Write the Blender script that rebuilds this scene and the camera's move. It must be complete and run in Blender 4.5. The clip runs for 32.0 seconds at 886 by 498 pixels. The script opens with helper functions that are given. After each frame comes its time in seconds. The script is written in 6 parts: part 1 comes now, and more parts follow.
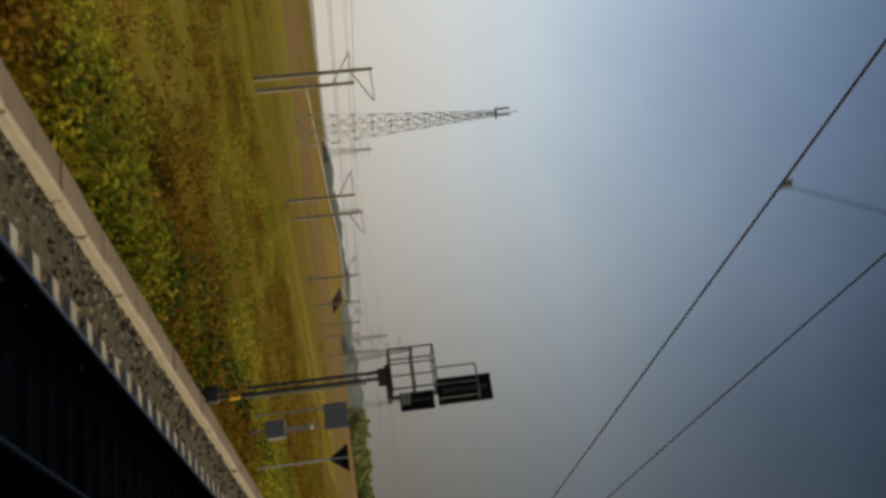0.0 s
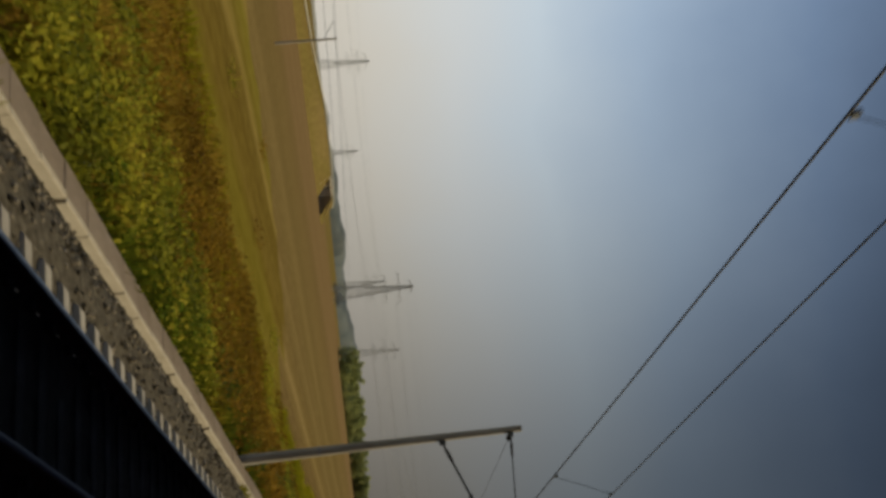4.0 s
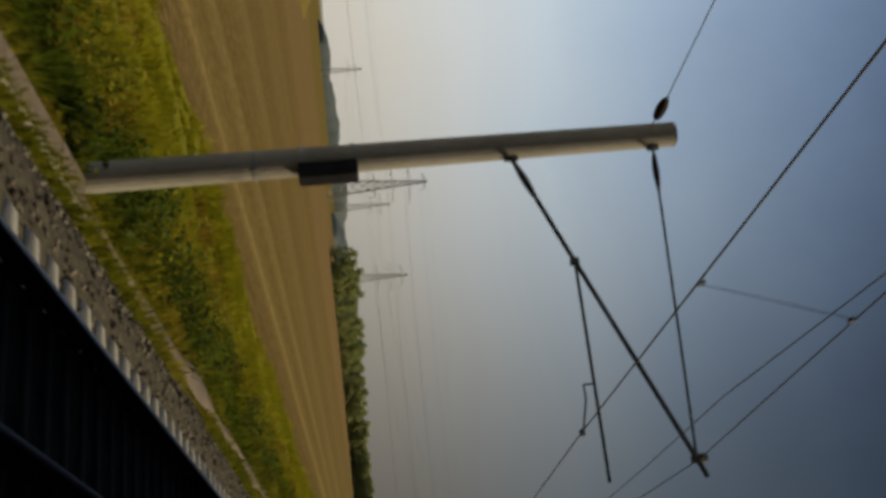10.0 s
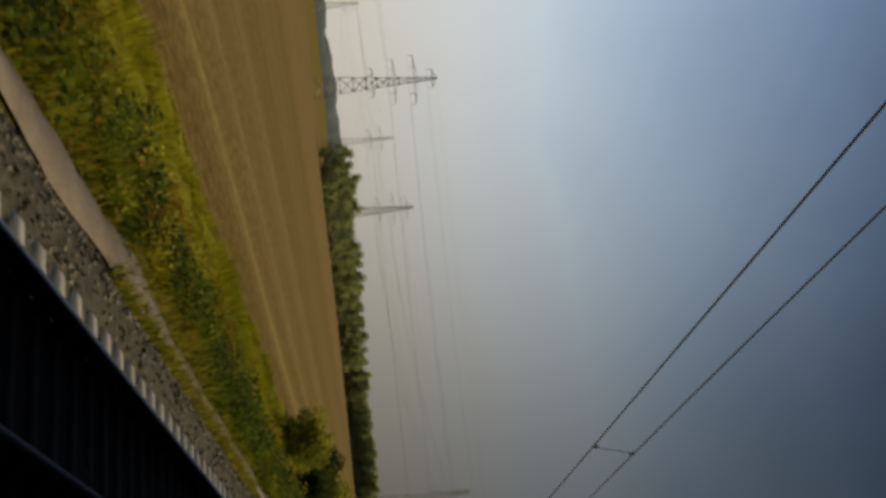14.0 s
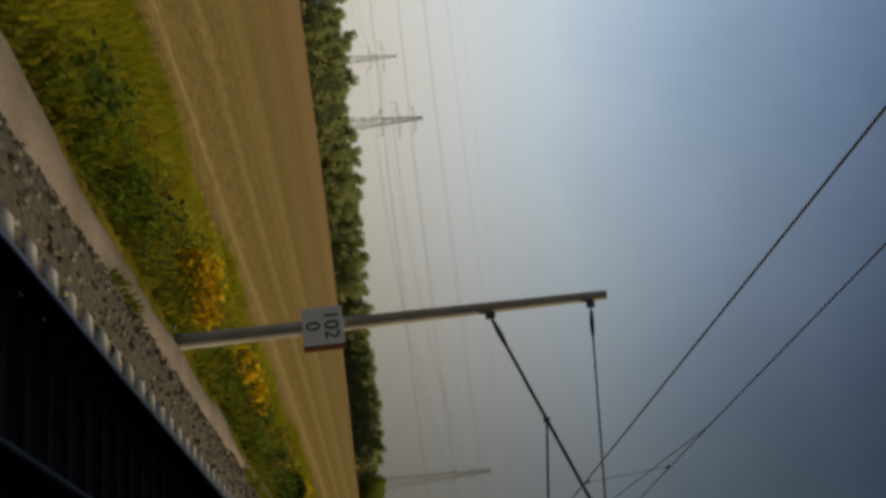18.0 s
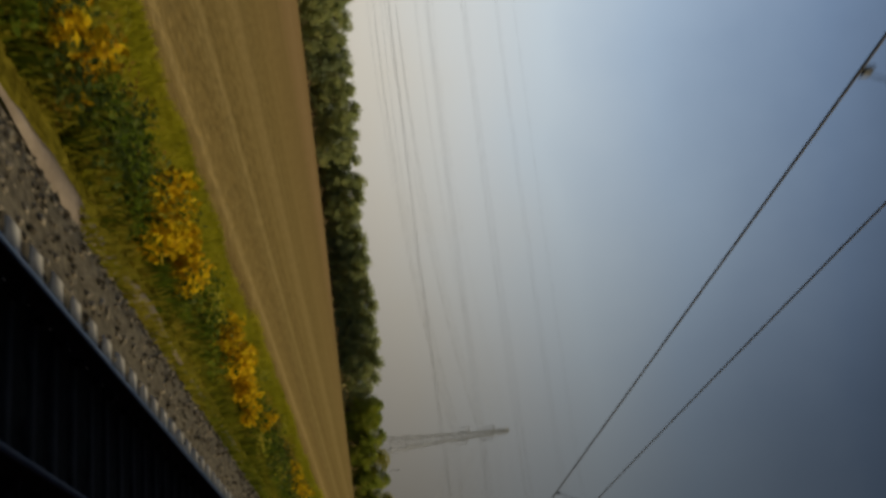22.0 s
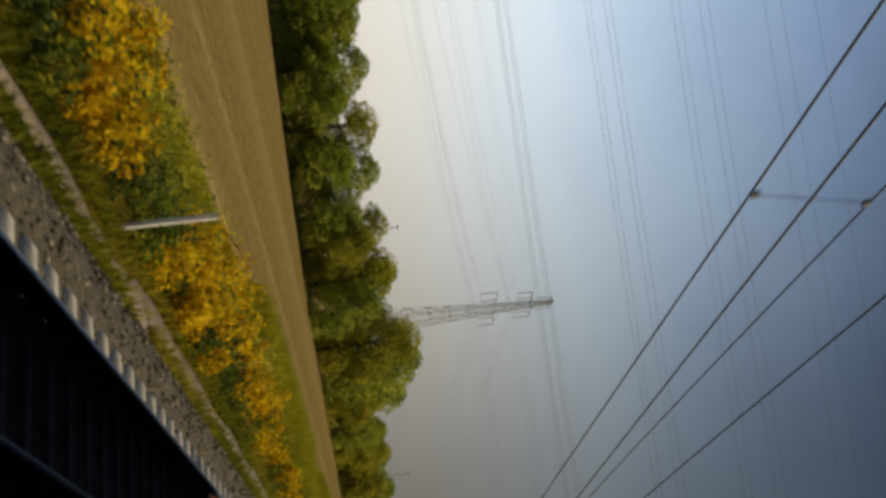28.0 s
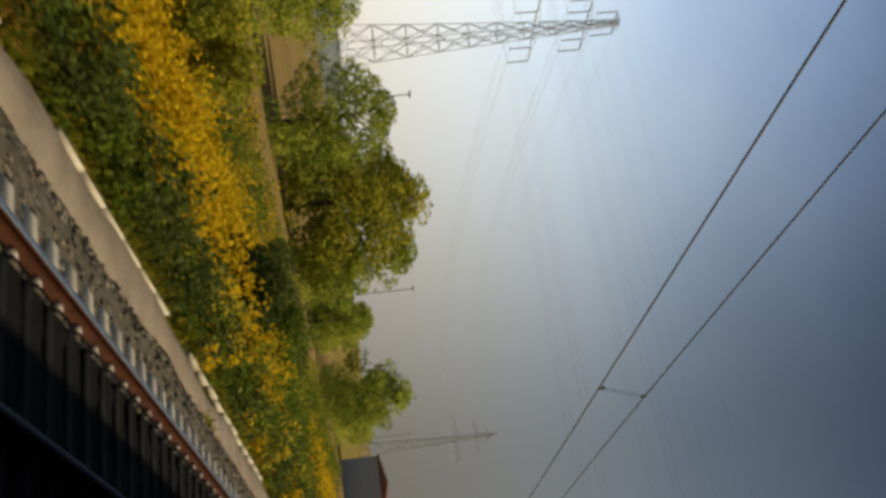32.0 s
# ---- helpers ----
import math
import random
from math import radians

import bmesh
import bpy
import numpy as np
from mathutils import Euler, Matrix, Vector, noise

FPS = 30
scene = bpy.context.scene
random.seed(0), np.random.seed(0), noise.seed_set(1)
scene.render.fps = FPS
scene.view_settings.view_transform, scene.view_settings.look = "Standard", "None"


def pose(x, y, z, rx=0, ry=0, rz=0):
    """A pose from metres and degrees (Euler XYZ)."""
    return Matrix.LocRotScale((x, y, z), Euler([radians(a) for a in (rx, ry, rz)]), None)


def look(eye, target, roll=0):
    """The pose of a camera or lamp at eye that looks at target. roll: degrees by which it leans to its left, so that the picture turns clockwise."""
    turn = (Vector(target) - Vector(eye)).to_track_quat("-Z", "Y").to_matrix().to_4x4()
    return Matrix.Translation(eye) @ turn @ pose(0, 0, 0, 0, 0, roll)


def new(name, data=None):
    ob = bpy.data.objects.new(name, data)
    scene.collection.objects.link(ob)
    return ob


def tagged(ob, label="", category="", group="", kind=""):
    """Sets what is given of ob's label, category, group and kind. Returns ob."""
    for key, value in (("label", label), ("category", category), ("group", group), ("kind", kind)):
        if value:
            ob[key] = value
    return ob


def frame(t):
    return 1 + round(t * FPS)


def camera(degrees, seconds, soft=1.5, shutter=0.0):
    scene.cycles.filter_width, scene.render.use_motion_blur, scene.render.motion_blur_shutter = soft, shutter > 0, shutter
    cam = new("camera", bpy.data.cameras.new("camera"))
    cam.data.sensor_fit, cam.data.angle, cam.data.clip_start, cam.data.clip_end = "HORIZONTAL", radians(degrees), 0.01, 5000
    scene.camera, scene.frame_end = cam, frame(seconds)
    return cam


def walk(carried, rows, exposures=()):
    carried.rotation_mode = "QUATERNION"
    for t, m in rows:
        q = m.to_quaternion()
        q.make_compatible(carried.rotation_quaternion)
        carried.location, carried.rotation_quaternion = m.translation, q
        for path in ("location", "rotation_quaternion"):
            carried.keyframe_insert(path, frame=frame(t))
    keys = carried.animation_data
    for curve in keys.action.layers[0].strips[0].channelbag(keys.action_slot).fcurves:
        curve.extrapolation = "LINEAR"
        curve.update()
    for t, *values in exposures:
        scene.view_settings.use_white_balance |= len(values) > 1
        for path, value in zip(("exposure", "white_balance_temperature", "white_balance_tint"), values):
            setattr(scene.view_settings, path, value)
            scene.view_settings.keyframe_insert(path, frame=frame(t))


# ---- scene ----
cam = camera(45.8, 32.0, soft=3.5, shutter=0.08)

# direction of the line in degrees, by metres along it: nearly straight, then a long bend to the right
BEARING = [(-200, 0.3), (0, 0.3), (24, 0.1), (60, -0.3), (109, -0.6), (147, -0.56), (200, -0.42), (250, -0.44), (300, -0.27), (377, -0.15), (403, -0.06), (454, 0.4), (480, 0.46), (584, 0.56), (638, 0.73), (666, 0.74), (705, 0.21), (745, -0.91), (785, -2.15), (820, -3.5), (850, -4.95), (900, -6.6), (1000, -9.0), (1060, -9.0), (1160, 0), (1400, 0)]
BEND_X = np.arange(-200.0, 1400.0, 0.5)
BEND_H = np.convolve(np.pad(np.interp(BEND_X, *zip(*BEARING)), 40, "edge"), np.ones(81) / 81, "valid")
BEND_Y = np.cumsum(np.tan(np.radians(BEND_H))) * 0.5
BEND_Y -= np.interp(640.0, BEND_X, BEND_Y)


def line_y(x):
    """Sideways place of the line at x."""
    return np.interp(x, BEND_X, BEND_Y)


def track_gap(x):
    """How far the neighbouring track lies from its usual distance."""
    return np.interp(x, [380, 440, 540, 640, 720, 770, 860], [0, -0.07, -0.12, -0.10, -0.05, 0.0, 0.17])


def line_turn(x):
    """Direction of the line at x, in degrees."""
    return float(np.interp(x, BEND_X, BEND_H))


# seconds, metres along the line, heading, pitch, lean
EYE_Z = 2.477
PATH = [
    (0, 0.00, 23.25, 5.64, 83.77), (0.5, 11.70, 23.16, 5.69, 83.90), (1, 23.54, 23.04, 5.75, 84.04), (1.5, 35.49, 22.90, 5.84, 84.14),
    (2, 47.56, 22.76, 5.89, 84.19), (2.5, 59.73, 22.65, 5.87, 84.21), (3, 71.99, 22.56, 5.80, 84.25), (3.5, 84.34, 22.47, 5.74, 84.34),
    (4.5, 109.24, 22.33, 5.61, 84.58), (5.5, 134.39, 22.36, 5.49, 84.84), (6, 147.03, 22.39, 5.44, 84.94), (7, 172.43, 22.47, 5.38, 85.03),
    (8, 197.93, 22.54, 5.35, 85.10), (9, 223.51, 22.52, 5.39, 85.15), (10, 249.12, 22.50, 5.42, 85.19), (11, 274.75, 22.59, 5.36, 85.11),
    (12, 300.38, 22.68, 5.30, 85.01), (13, 325.99, 22.71, 5.33, 84.86), (14, 351.58, 22.74, 5.34, 84.64), (15, 377.16, 22.80, 5.34, 84.41),
    (16, 402.74, 22.89, 5.32, 84.17), (17, 428.33, 23.12, 5.22, 84.07), (18, 453.96, 23.35, 5.11, 83.99), (19, 479.66, 23.41, 5.09, 83.99),
    (20, 505.47, 23.43, 5.09, 83.99), (21, 531.43, 23.46, 5.10, 83.99), (22, 557.60, 23.48, 5.11, 83.98), (23, 584.03, 23.51, 5.11, 83.98),
    (24, 610.79, 23.59, 5.08, 83.95), (25, 637.96, 23.68, 5.04, 83.93), (26, 665.61, 23.62, 5.04, 83.94), (26.5, 679.72, 23.49, 5.05, 83.92),
    (27, 693.83, 23.28, 5.09, 83.82), (27.5, 708.28, 23.00, 5.14, 83.71), (28, 722.73, 22.63, 5.18, 83.62), (28.5, 737.56, 22.21, 5.21, 83.53),
    (29, 752.39, 21.76, 5.25, 83.44), (29.5, 767.65, 21.29, 5.24, 83.46), (30, 782.92, 20.79, 5.24, 83.47), (30.5, 798.68, 20.23, 5.22, 83.50),
    (31, 814.45, 19.60, 5.16, 83.66), (31.5, 830.77, 18.86, 5.08, 83.85), (32, 847.09, 18.15, 5.00, 84.03),
]


def eye_pose(x, yaw, pitch, lean):
    a, p = radians(yaw), radians(pitch)
    eye = Vector((x, float(line_y(x)), EYE_Z))
    return look(eye, eye + Vector((math.cos(p) * math.cos(a), math.cos(p) * math.sin(a), math.sin(p))), lean)


walk(cam, [(r[0], eye_pose(*r[1:])) for r in PATH],
     exposures=[(0, -0.05), (23.4, -0.1), (24.0, -0.1), (24.6, 0.12), (25.2, 0.36), (28, 0.32), (30, 0.38), (31, 0.46), (32, 0.60)])

# ---------------------------------------------------------------- light
SUN_AZ, SUN_EL = -55.0, 40.3
sun = new("sun", bpy.data.lights.new("sun", "SUN"))
sun.data.energy, sun.data.angle, sun.data.color = 3.25, radians(1.2), (1.0, 0.87, 0.60)
sd = Vector((math.cos(radians(SUN_EL)) * math.cos(radians(SUN_AZ)), math.cos(radians(SUN_EL)) * math.sin(radians(SUN_AZ)), math.sin(radians(SUN_EL))))
sun.matrix_world = look(sd * 50 + Vector((400, 0, 0)), Vector((400, 0, 0)))

world = bpy.data.worlds.new("sky")
scene.world = world
world.use_nodes = True
wn, wl = world.node_tree.nodes, world.node_tree.links
wn.clear()
w_out = wn.new("ShaderNodeOutputWorld")
w_bg = wn.new("ShaderNodeBackground")
w_sky = wn.new("ShaderNodeTexSky")
w_sky.sky_type, w_sky.sun_disc = "NISHITA", False
w_sky.sun_elevation, w_sky.sun_rotation = radians(SUN_EL), radians(90 - SUN_AZ)
w_sky.dust_density, w_sky.air_density = 4.0, 1.2
w_co = wn.new("ShaderNodeTexCoord")
w_sep = wn.new("ShaderNodeSeparateXYZ")
w_ramp = wn.new("ShaderNodeValToRGB")
w_noise = wn.new("ShaderNodeTexNoise")
w_add = wn.new("ShaderNodeMath")
w_mix = wn.new("ShaderNodeMixRGB")
w_gain = wn.new("ShaderNodeMixRGB")
wl.new(w_co.outputs["Generated"], w_sep.inputs[0])
w_noise.inputs["Scale"].default_value, w_noise.inputs["Detail"].default_value = 4.0, 5.0
wl.new(w_co.outputs["Generated"], w_noise.inputs["Vector"])
w_add.operation = "MULTIPLY_ADD"
wl.new(w_noise.outputs["Fac"], w_add.inputs[0])
w_add.inputs[1].default_value = 0.14
wl.new(w_sep.outputs["Z"], w_add.inputs[2])
# thin high cloud: cream haze low down, blue-grey higher up
# the unseen zenith is nearly black so that less sky light fills shadows
SKY = [(0.0, (0.415, 0.372, 0.312)), (0.10, (0.445, 0.418, 0.362)), (0.19, (0.44, 0.455, 0.452)), (0.28, (0.395, 0.452, 0.495)), (0.38, (0.262, 0.335, 0.425)), (0.50, (0.128, 0.184, 0.277)), (0.64, (0.028, 0.048, 0.092)), (1.0, (0.012, 0.02, 0.035))]
w_ramp.color_ramp.elements[0].position, w_ramp.color_ramp.elements[0].color = SKY[0][0], (*SKY[0][1], 1)
w_ramp.color_ramp.elements[1].position, w_ramp.color_ramp.elements[1].color = SKY[-1][0], (*SKY[-1][1], 1)
for p, c in SKY[1:-1]:
    w_ramp.color_ramp.elements.new(p).color = (*c, 1)
wl.new(w_add.outputs[0], w_ramp.inputs[0])
w_gain.blend_type = "MULTIPLY"
w_gain.inputs[0].default_value = 1.0
w_gain.inputs[2].default_value = (0.04, 0.04, 0.04, 1)
wl.new(w_sky.outputs[0], w_gain.inputs[1])
w_mix.inputs[0].default_value = 0.85
wl.new(w_gain.outputs[0], w_mix.inputs[1])
wl.new(w_ramp.outputs[0], w_mix.inputs[2])
# sky darkened towards the line's far end, standing in for lens and window vignetting
w_falloff, w_side = wn.new("ShaderNodeMapRange"), wn.new("ShaderNodeMixRGB")
w_falloff.interpolation_type = "SMOOTHSTEP"
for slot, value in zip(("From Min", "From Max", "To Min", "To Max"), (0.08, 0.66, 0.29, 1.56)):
    w_falloff.inputs[slot].default_value = value
wl.new(w_sep.outputs["Y"], w_falloff.inputs["Value"])
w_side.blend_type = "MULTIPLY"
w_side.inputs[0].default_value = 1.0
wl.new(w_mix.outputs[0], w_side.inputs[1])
wl.new(w_falloff.outputs[0], w_side.inputs[2])
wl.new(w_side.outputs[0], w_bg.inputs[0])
w_bg.inputs[1].default_value = 1.08
wl.new(w_bg.outputs[0], w_out.inputs[0])


# ---------------------------------------------------------------- materials
def material(name, stops, scale=3.0, rough=0.8, metal=0.0, bump=0.0, bump_scale=40.0, per_island=0.0, per_object=0.0, stretch=(1, 1, 1), detail=6.0, spread=(0.3, 0.7), fine=0.35, through_light=0.0):
    """Colours along a two-scale noise, with optional relief and variation from piece to piece."""
    m = bpy.data.materials.new(name)
    m.use_nodes = True
    n, l = m.node_tree.nodes, m.node_tree.links
    b = n["Principled BSDF"]
    b.inputs["Roughness"].default_value, b.inputs["Metallic"].default_value = rough, metal
    if rough > 0.55 and metal == 0:
        b.inputs["Specular IOR Level"].default_value = 0.06
    co, mp = n.new("ShaderNodeTexCoord"), n.new("ShaderNodeMapping")
    l.new(co.outputs["Object"], mp.inputs[0])
    mp.inputs["Scale"].default_value = stretch
    n1, n2, mx, rp = n.new("ShaderNodeTexNoise"), n.new("ShaderNodeTexNoise"), n.new("ShaderNodeMix"), n.new("ShaderNodeValToRGB")
    n1.inputs["Scale"].default_value, n1.inputs["Detail"].default_value = scale, detail
    n2.inputs["Scale"].default_value, n2.inputs["Detail"].default_value = scale * 11, 4
    for q in (n1, n2):
        l.new(mp.outputs[0], q.inputs["Vector"])
    mx.inputs[0].default_value = fine
    l.new(n1.outputs["Fac"], mx.inputs[2])
    l.new(n2.outputs["Fac"], mx.inputs[3])
    val = mx.outputs[0]
    for amount, node, out in ((per_island, "ShaderNodeNewGeometry", "Random Per Island"), (per_object, "ShaderNodeObjectInfo", "Random")):
        if amount:
            g, a = n.new(node), n.new("ShaderNodeMath")
            a.operation = "MULTIPLY_ADD"
            l.new(g.outputs[out], a.inputs[0])
            a.inputs[1].default_value = amount
            l.new(val, a.inputs[2])
            s = n.new("ShaderNodeMath")
            s.operation = "SUBTRACT"
            l.new(a.outputs[0], s.inputs[0])
            s.inputs[1].default_value = amount / 2
            val = s.outputs[0]
    e = rp.color_ramp.elements
    lo, hi = spread
    for i, c in enumerate(stops):
        p = lo + (hi - lo) * i / max(1, len(stops) - 1)
        if i < 2:
            e[i].position, e[i].color = p, (*c, 1)
        else:
            e.new(p).color = (*c, 1)
    l.new(val, rp.inputs[0])
    l.new(rp.outputs[0], b.inputs["Base Color"])
    if bump:
        nb, bp = n.new("ShaderNodeTexNoise"), n.new("ShaderNodeBump")
        nb.inputs["Scale"].default_value, nb.inputs["Detail"].default_value = bump_scale, 5
        l.new(mp.outputs[0], nb.inputs["Vector"])
        bp.inputs["Strength"].default_value, bp.inputs["Distance"].default_value = bump, 0.03
        l.new(nb.outputs["Fac"], bp.inputs["Height"])
        l.new(bp.outputs[0], b.inputs["Normal"])
    if through_light:
        tr, ms, mo = n.new("ShaderNodeBsdfTranslucent"), n.new("ShaderNodeMixShader"), n["Material Output"]
        l.new(rp.outputs[0], tr.inputs[0])
        ms.inputs[0].default_value = through_light
        l.new(b.outputs[0], ms.inputs[1])
        l.new(tr.outputs[0], ms.inputs[2])
        l.new(ms.outputs[0], mo.inputs[0])
    return m


M = dict(
    concrete=material("pole_concrete", [(0.258, 0.2349, 0.189), (0.3612, 0.3306, 0.27), (0.4472, 0.4176, 0.36)], 2.0, 0.85, bump=0.25, bump_scale=60, stretch=(1, 1, 0.3)),
    # near-black colour standing in for the train's shadow on sleepers and rails
    trackshade=material("sleeper_shade", [(0.0042, 0.0042, 0.0049), (0.0077, 0.0084, 0.0098), (0.0154, 0.0168, 0.0196)], 3.0, 0.9, bump=0.3),
    sleeper=material("sleeper_concrete", [(0.2598, 0.2381, 0.2066), (0.3608, 0.3319, 0.2878), (0.433, 0.4041, 0.3542)], 3.0, 0.9, bump=0.3, per_object=0.2),
    slab=material("path_concrete", [(0.17, 0.135, 0.10), (0.225, 0.18, 0.14), (0.28, 0.23, 0.18)], 0.9, 0.9, bump=0.3, bump_scale=90, per_object=0.12),
    kerb=material("kerb_concrete", [(0.32, 0.28, 0.21), (0.43, 0.38, 0.30), (0.52, 0.47, 0.38)], 1.4, 0.9, bump=0.2),
    railside=material("rail_rust", [(0.02262, 0.006989, 0.002688), (0.04362, 0.01344, 0.004838), (0.06463, 0.0215, 0.008064)], 5.0, 0.75, bump=0.2),
    # blue of the reflected sky is put into the head's own colour
    railtop=material("polished_head_sky_tint", [(0.05, 0.075, 0.115), (0.09, 0.125, 0.18)], 4.0, 0.5, metal=0.4),
    # near rail's head: shadow and faint sky blue put into the colour
    headshade=material("shaded_rail_head", [(0.012, 0.018, 0.032), (0.022, 0.032, 0.055)], 4.0, 0.7),
    steel=material("galvanised_steel", [(0.22, 0.22, 0.22), (0.33, 0.33, 0.32), (0.42, 0.42, 0.40)], 6.0, 0.55, metal=0.5),
    darksteel=material("dark_steel", [(0.04, 0.042, 0.04), (0.075, 0.078, 0.075), (0.12, 0.12, 0.11)], 5.0, 0.6, metal=0.3),
    lattice=material("pylon_steel", [(0.23, 0.243, 0.23), (0.338, 0.351, 0.338), (0.446, 0.446, 0.432)], 0.6, 0.7, metal=0.2),
    wire=material("copper_wire", [(0.03, 0.03, 0.03), (0.06, 0.055, 0.05)], 8.0, 0.6, metal=0.3),
    cable=material("aluminium_cable", [(0.26, 0.27, 0.28), (0.34, 0.35, 0.36)], 1.0, 0.6, metal=0.4),
    insulator=material("insulator_brown", [(0.03, 0.022, 0.018), (0.065, 0.045, 0.036)], 8.0, 0.62),
    white=material("white_enamel", [(0.62, 0.61, 0.57), (0.78, 0.77, 0.73)], 5.0, 0.5),
    yellow=material("yellow_paint", [(0.62, 0.33, 0.02), (0.8, 0.46, 0.03)], 6.0, 0.5),
    red=material("red_panel", [(0.26, 0.03, 0.02), (0.36, 0.05, 0.03)], 6.0, 0.5),
    black=material("black_board", [(0.012, 0.012, 0.013), (0.025, 0.025, 0.026)], 5.0, 0.6),
    greybox=material("grey_cabinet_paint", [(0.25, 0.26, 0.27), (0.36, 0.37, 0.38)], 3.0, 0.6),
    greenpaint=material("pale_mast_paint", [(0.36, 0.37, 0.25), (0.5, 0.5, 0.36)], 4.0, 0.6),
    trunk=material("bark", [(0.05, 0.037, 0.025), (0.10, 0.075, 0.05), (0.15, 0.12, 0.085)], 6.0, 0.95, bump=0.5, bump_scale=18),
    leaf=material("broadleaf_foliage", [(0.0853, 0.115, 0.0155), (0.214, 0.264, 0.0329), (0.363, 0.412, 0.0541), (0.512, 0.505, 0.0772)], 0.35, 0.6, spread=(0.36, 0.62), per_island=0.12, through_light=0.5, fine=0.3),
    leafolive=material("olive_foliage", [(0.168, 0.168, 0.021), (0.223, 0.23, 0.0232), (0.368, 0.35, 0.0326), (0.516, 0.427, 0.0465)], 0.4, 0.6, spread=(0.36, 0.62), per_island=0.12, through_light=0.5, fine=0.3),
    leafdark=material("shady_foliage", [(0.0331, 0.0496, 0.011), (0.0737, 0.0994, 0.0202), (0.13, 0.156, 0.0295)], 0.5, 0.6, spread=(0.36, 0.62), per_island=0.15, through_light=0.45),
    leafgreen=material("nettle_foliage", [(0.0455, 0.076, 0.0078), (0.1054, 0.1512, 0.0131), (0.1819, 0.228, 0.0235)], 0.6, 0.6, spread=(0.36, 0.62), per_island=0.15, through_light=0.5),
    leafbrown=material("dry_weed_foliage", [(0.164, 0.0957, 0.0139), (0.218, 0.131, 0.0154), (0.336, 0.202, 0.0246)], 0.5, 0.7, spread=(0.36, 0.62), per_island=0.15, through_light=0.45),
    goldenrod=material("goldenrod_blossom", [(0.359, 0.202, 0.0072), (0.607, 0.389, 0.0096), (0.8, 0.576, 0.0144)], 1.2, 0.7, spread=(0.36, 0.62), per_island=0.2, through_light=0.45),
    grass=material("verge_grass", [(0.07176, 0.08508, 0.00693), (0.1436, 0.1538, 0.01122), (0.2297, 0.2126, 0.01661), (0.3011, 0.2485, 0.02783)], 0.10, 0.7, spread=(0.36, 0.62), per_island=0.15, through_light=0.45, fine=0.25),
    drygrass=material("dry_grass", [(0.1933, 0.1273, 0.0146), (0.2989, 0.2041, 0.0249), (0.4389, 0.2935, 0.0439)], 0.2, 0.7, spread=(0.36, 0.62), per_island=0.15, through_light=0.45),
    stone=material("ballast_stone", [(0.0407, 0.0336, 0.02368), (0.111, 0.0924, 0.06656), (0.185, 0.1554, 0.1152), (0.2812, 0.2415, 0.1824)], 1.2, 0.9, per_island=0.75, bump=0.2),
    ballast=material("ballast_bed_grit", [(0.0462, 0.0384, 0.02784), (0.099, 0.08512, 0.06206), (0.1782, 0.1536, 0.1131)], 9.0, 0.95, bump=1.0, bump_scale=26, spread=(0.36, 0.64), fine=0.5),
    # ballast with the train's shadow put into its colour
    ballastshade=material("shaded_ballast", [(0.003, 0.003, 0.003), (0.006, 0.006, 0.006), (0.013, 0.012, 0.011)], 9.0, 0.95, bump=1.0, bump_scale=26, fine=0.5),
    lush=material("short_grass_strip", [(0.1373, 0.1322, 0.009625), (0.2184, 0.2056, 0.0135), (0.3058, 0.2652, 0.02125)], 0.25, 0.9, bump=0.8, bump_scale=9.0, fine=0.4),
    lushblade=material("short_grass", [(0.1816, 0.1733, 0.009), (0.3041, 0.2832, 0.01325), (0.4266, 0.3669, 0.02675)], 0.2, 0.7, per_island=0.12, through_light=0.45),
    freshgrass=material("fresh_tall_grass", [(0.05645, 0.0782, 0.00704), (0.1129, 0.1488, 0.01232), (0.1807, 0.2095, 0.022)], 0.4, 0.7, per_island=0.2, through_light=0.5),
    # both far foliage colours have the haze of distance mixed in
    leaffar=material("hazed_wood_foliage", [(0.2015, 0.234, 0.1105), (0.312, 0.351, 0.1495), (0.416, 0.4485, 0.182), (0.52, 0.52, 0.2145)], 0.22, 0.7, spread=(0.36, 0.62), per_island=0.12, through_light=0.45, fine=0.3),
    leaffardark=material("hazed_wood_dark_foliage", [(0.1755, 0.2145, 0.117), (0.247, 0.2925, 0.1495), (0.338, 0.377, 0.182)], 0.25, 0.7, spread=(0.36, 0.62), per_island=0.12, through_light=0.4, fine=0.3),
    coach=material("coach_paint", [(0.30, 0.05, 0.035), (0.36, 0.06, 0.04)], 1.5, 0.4),
    roofing=material("coach_roof_grey", [(0.10, 0.10, 0.10), (0.16, 0.16, 0.16)], 1.5, 0.6),
    darkglass=material("coach_window_glass", [(0.01, 0.012, 0.014), (0.02, 0.022, 0.025)], 1.0, 0.1),
    render_wall=material("pale_rendered_wall", [(0.42, 0.40, 0.36), (0.55, 0.53, 0.48)], 0.8, 0.9),
    tiles=material("roof_tiles", [(0.16, 0.06, 0.04), (0.24, 0.10, 0.07)], 1.5, 0.9),
    sand=material("sandy_path", [(0.165, 0.132, 0.104), (0.225, 0.182, 0.144), (0.298, 0.244, 0.197)], 1.2, 0.95, bump=0.4, bump_scale=70),
    # skyline woods and hills: blue-grey haze is part of the colour
    hazewood=material("hazed_woodland", [(0.10, 0.125, 0.138), (0.13, 0.152, 0.162), (0.165, 0.18, 0.18)], 0.06, 0.95),
    hill=material("hazed_hills", [(0.27, 0.285, 0.29), (0.30, 0.31, 0.31), (0.33, 0.335, 0.33)], 0.02, 1.0),
)


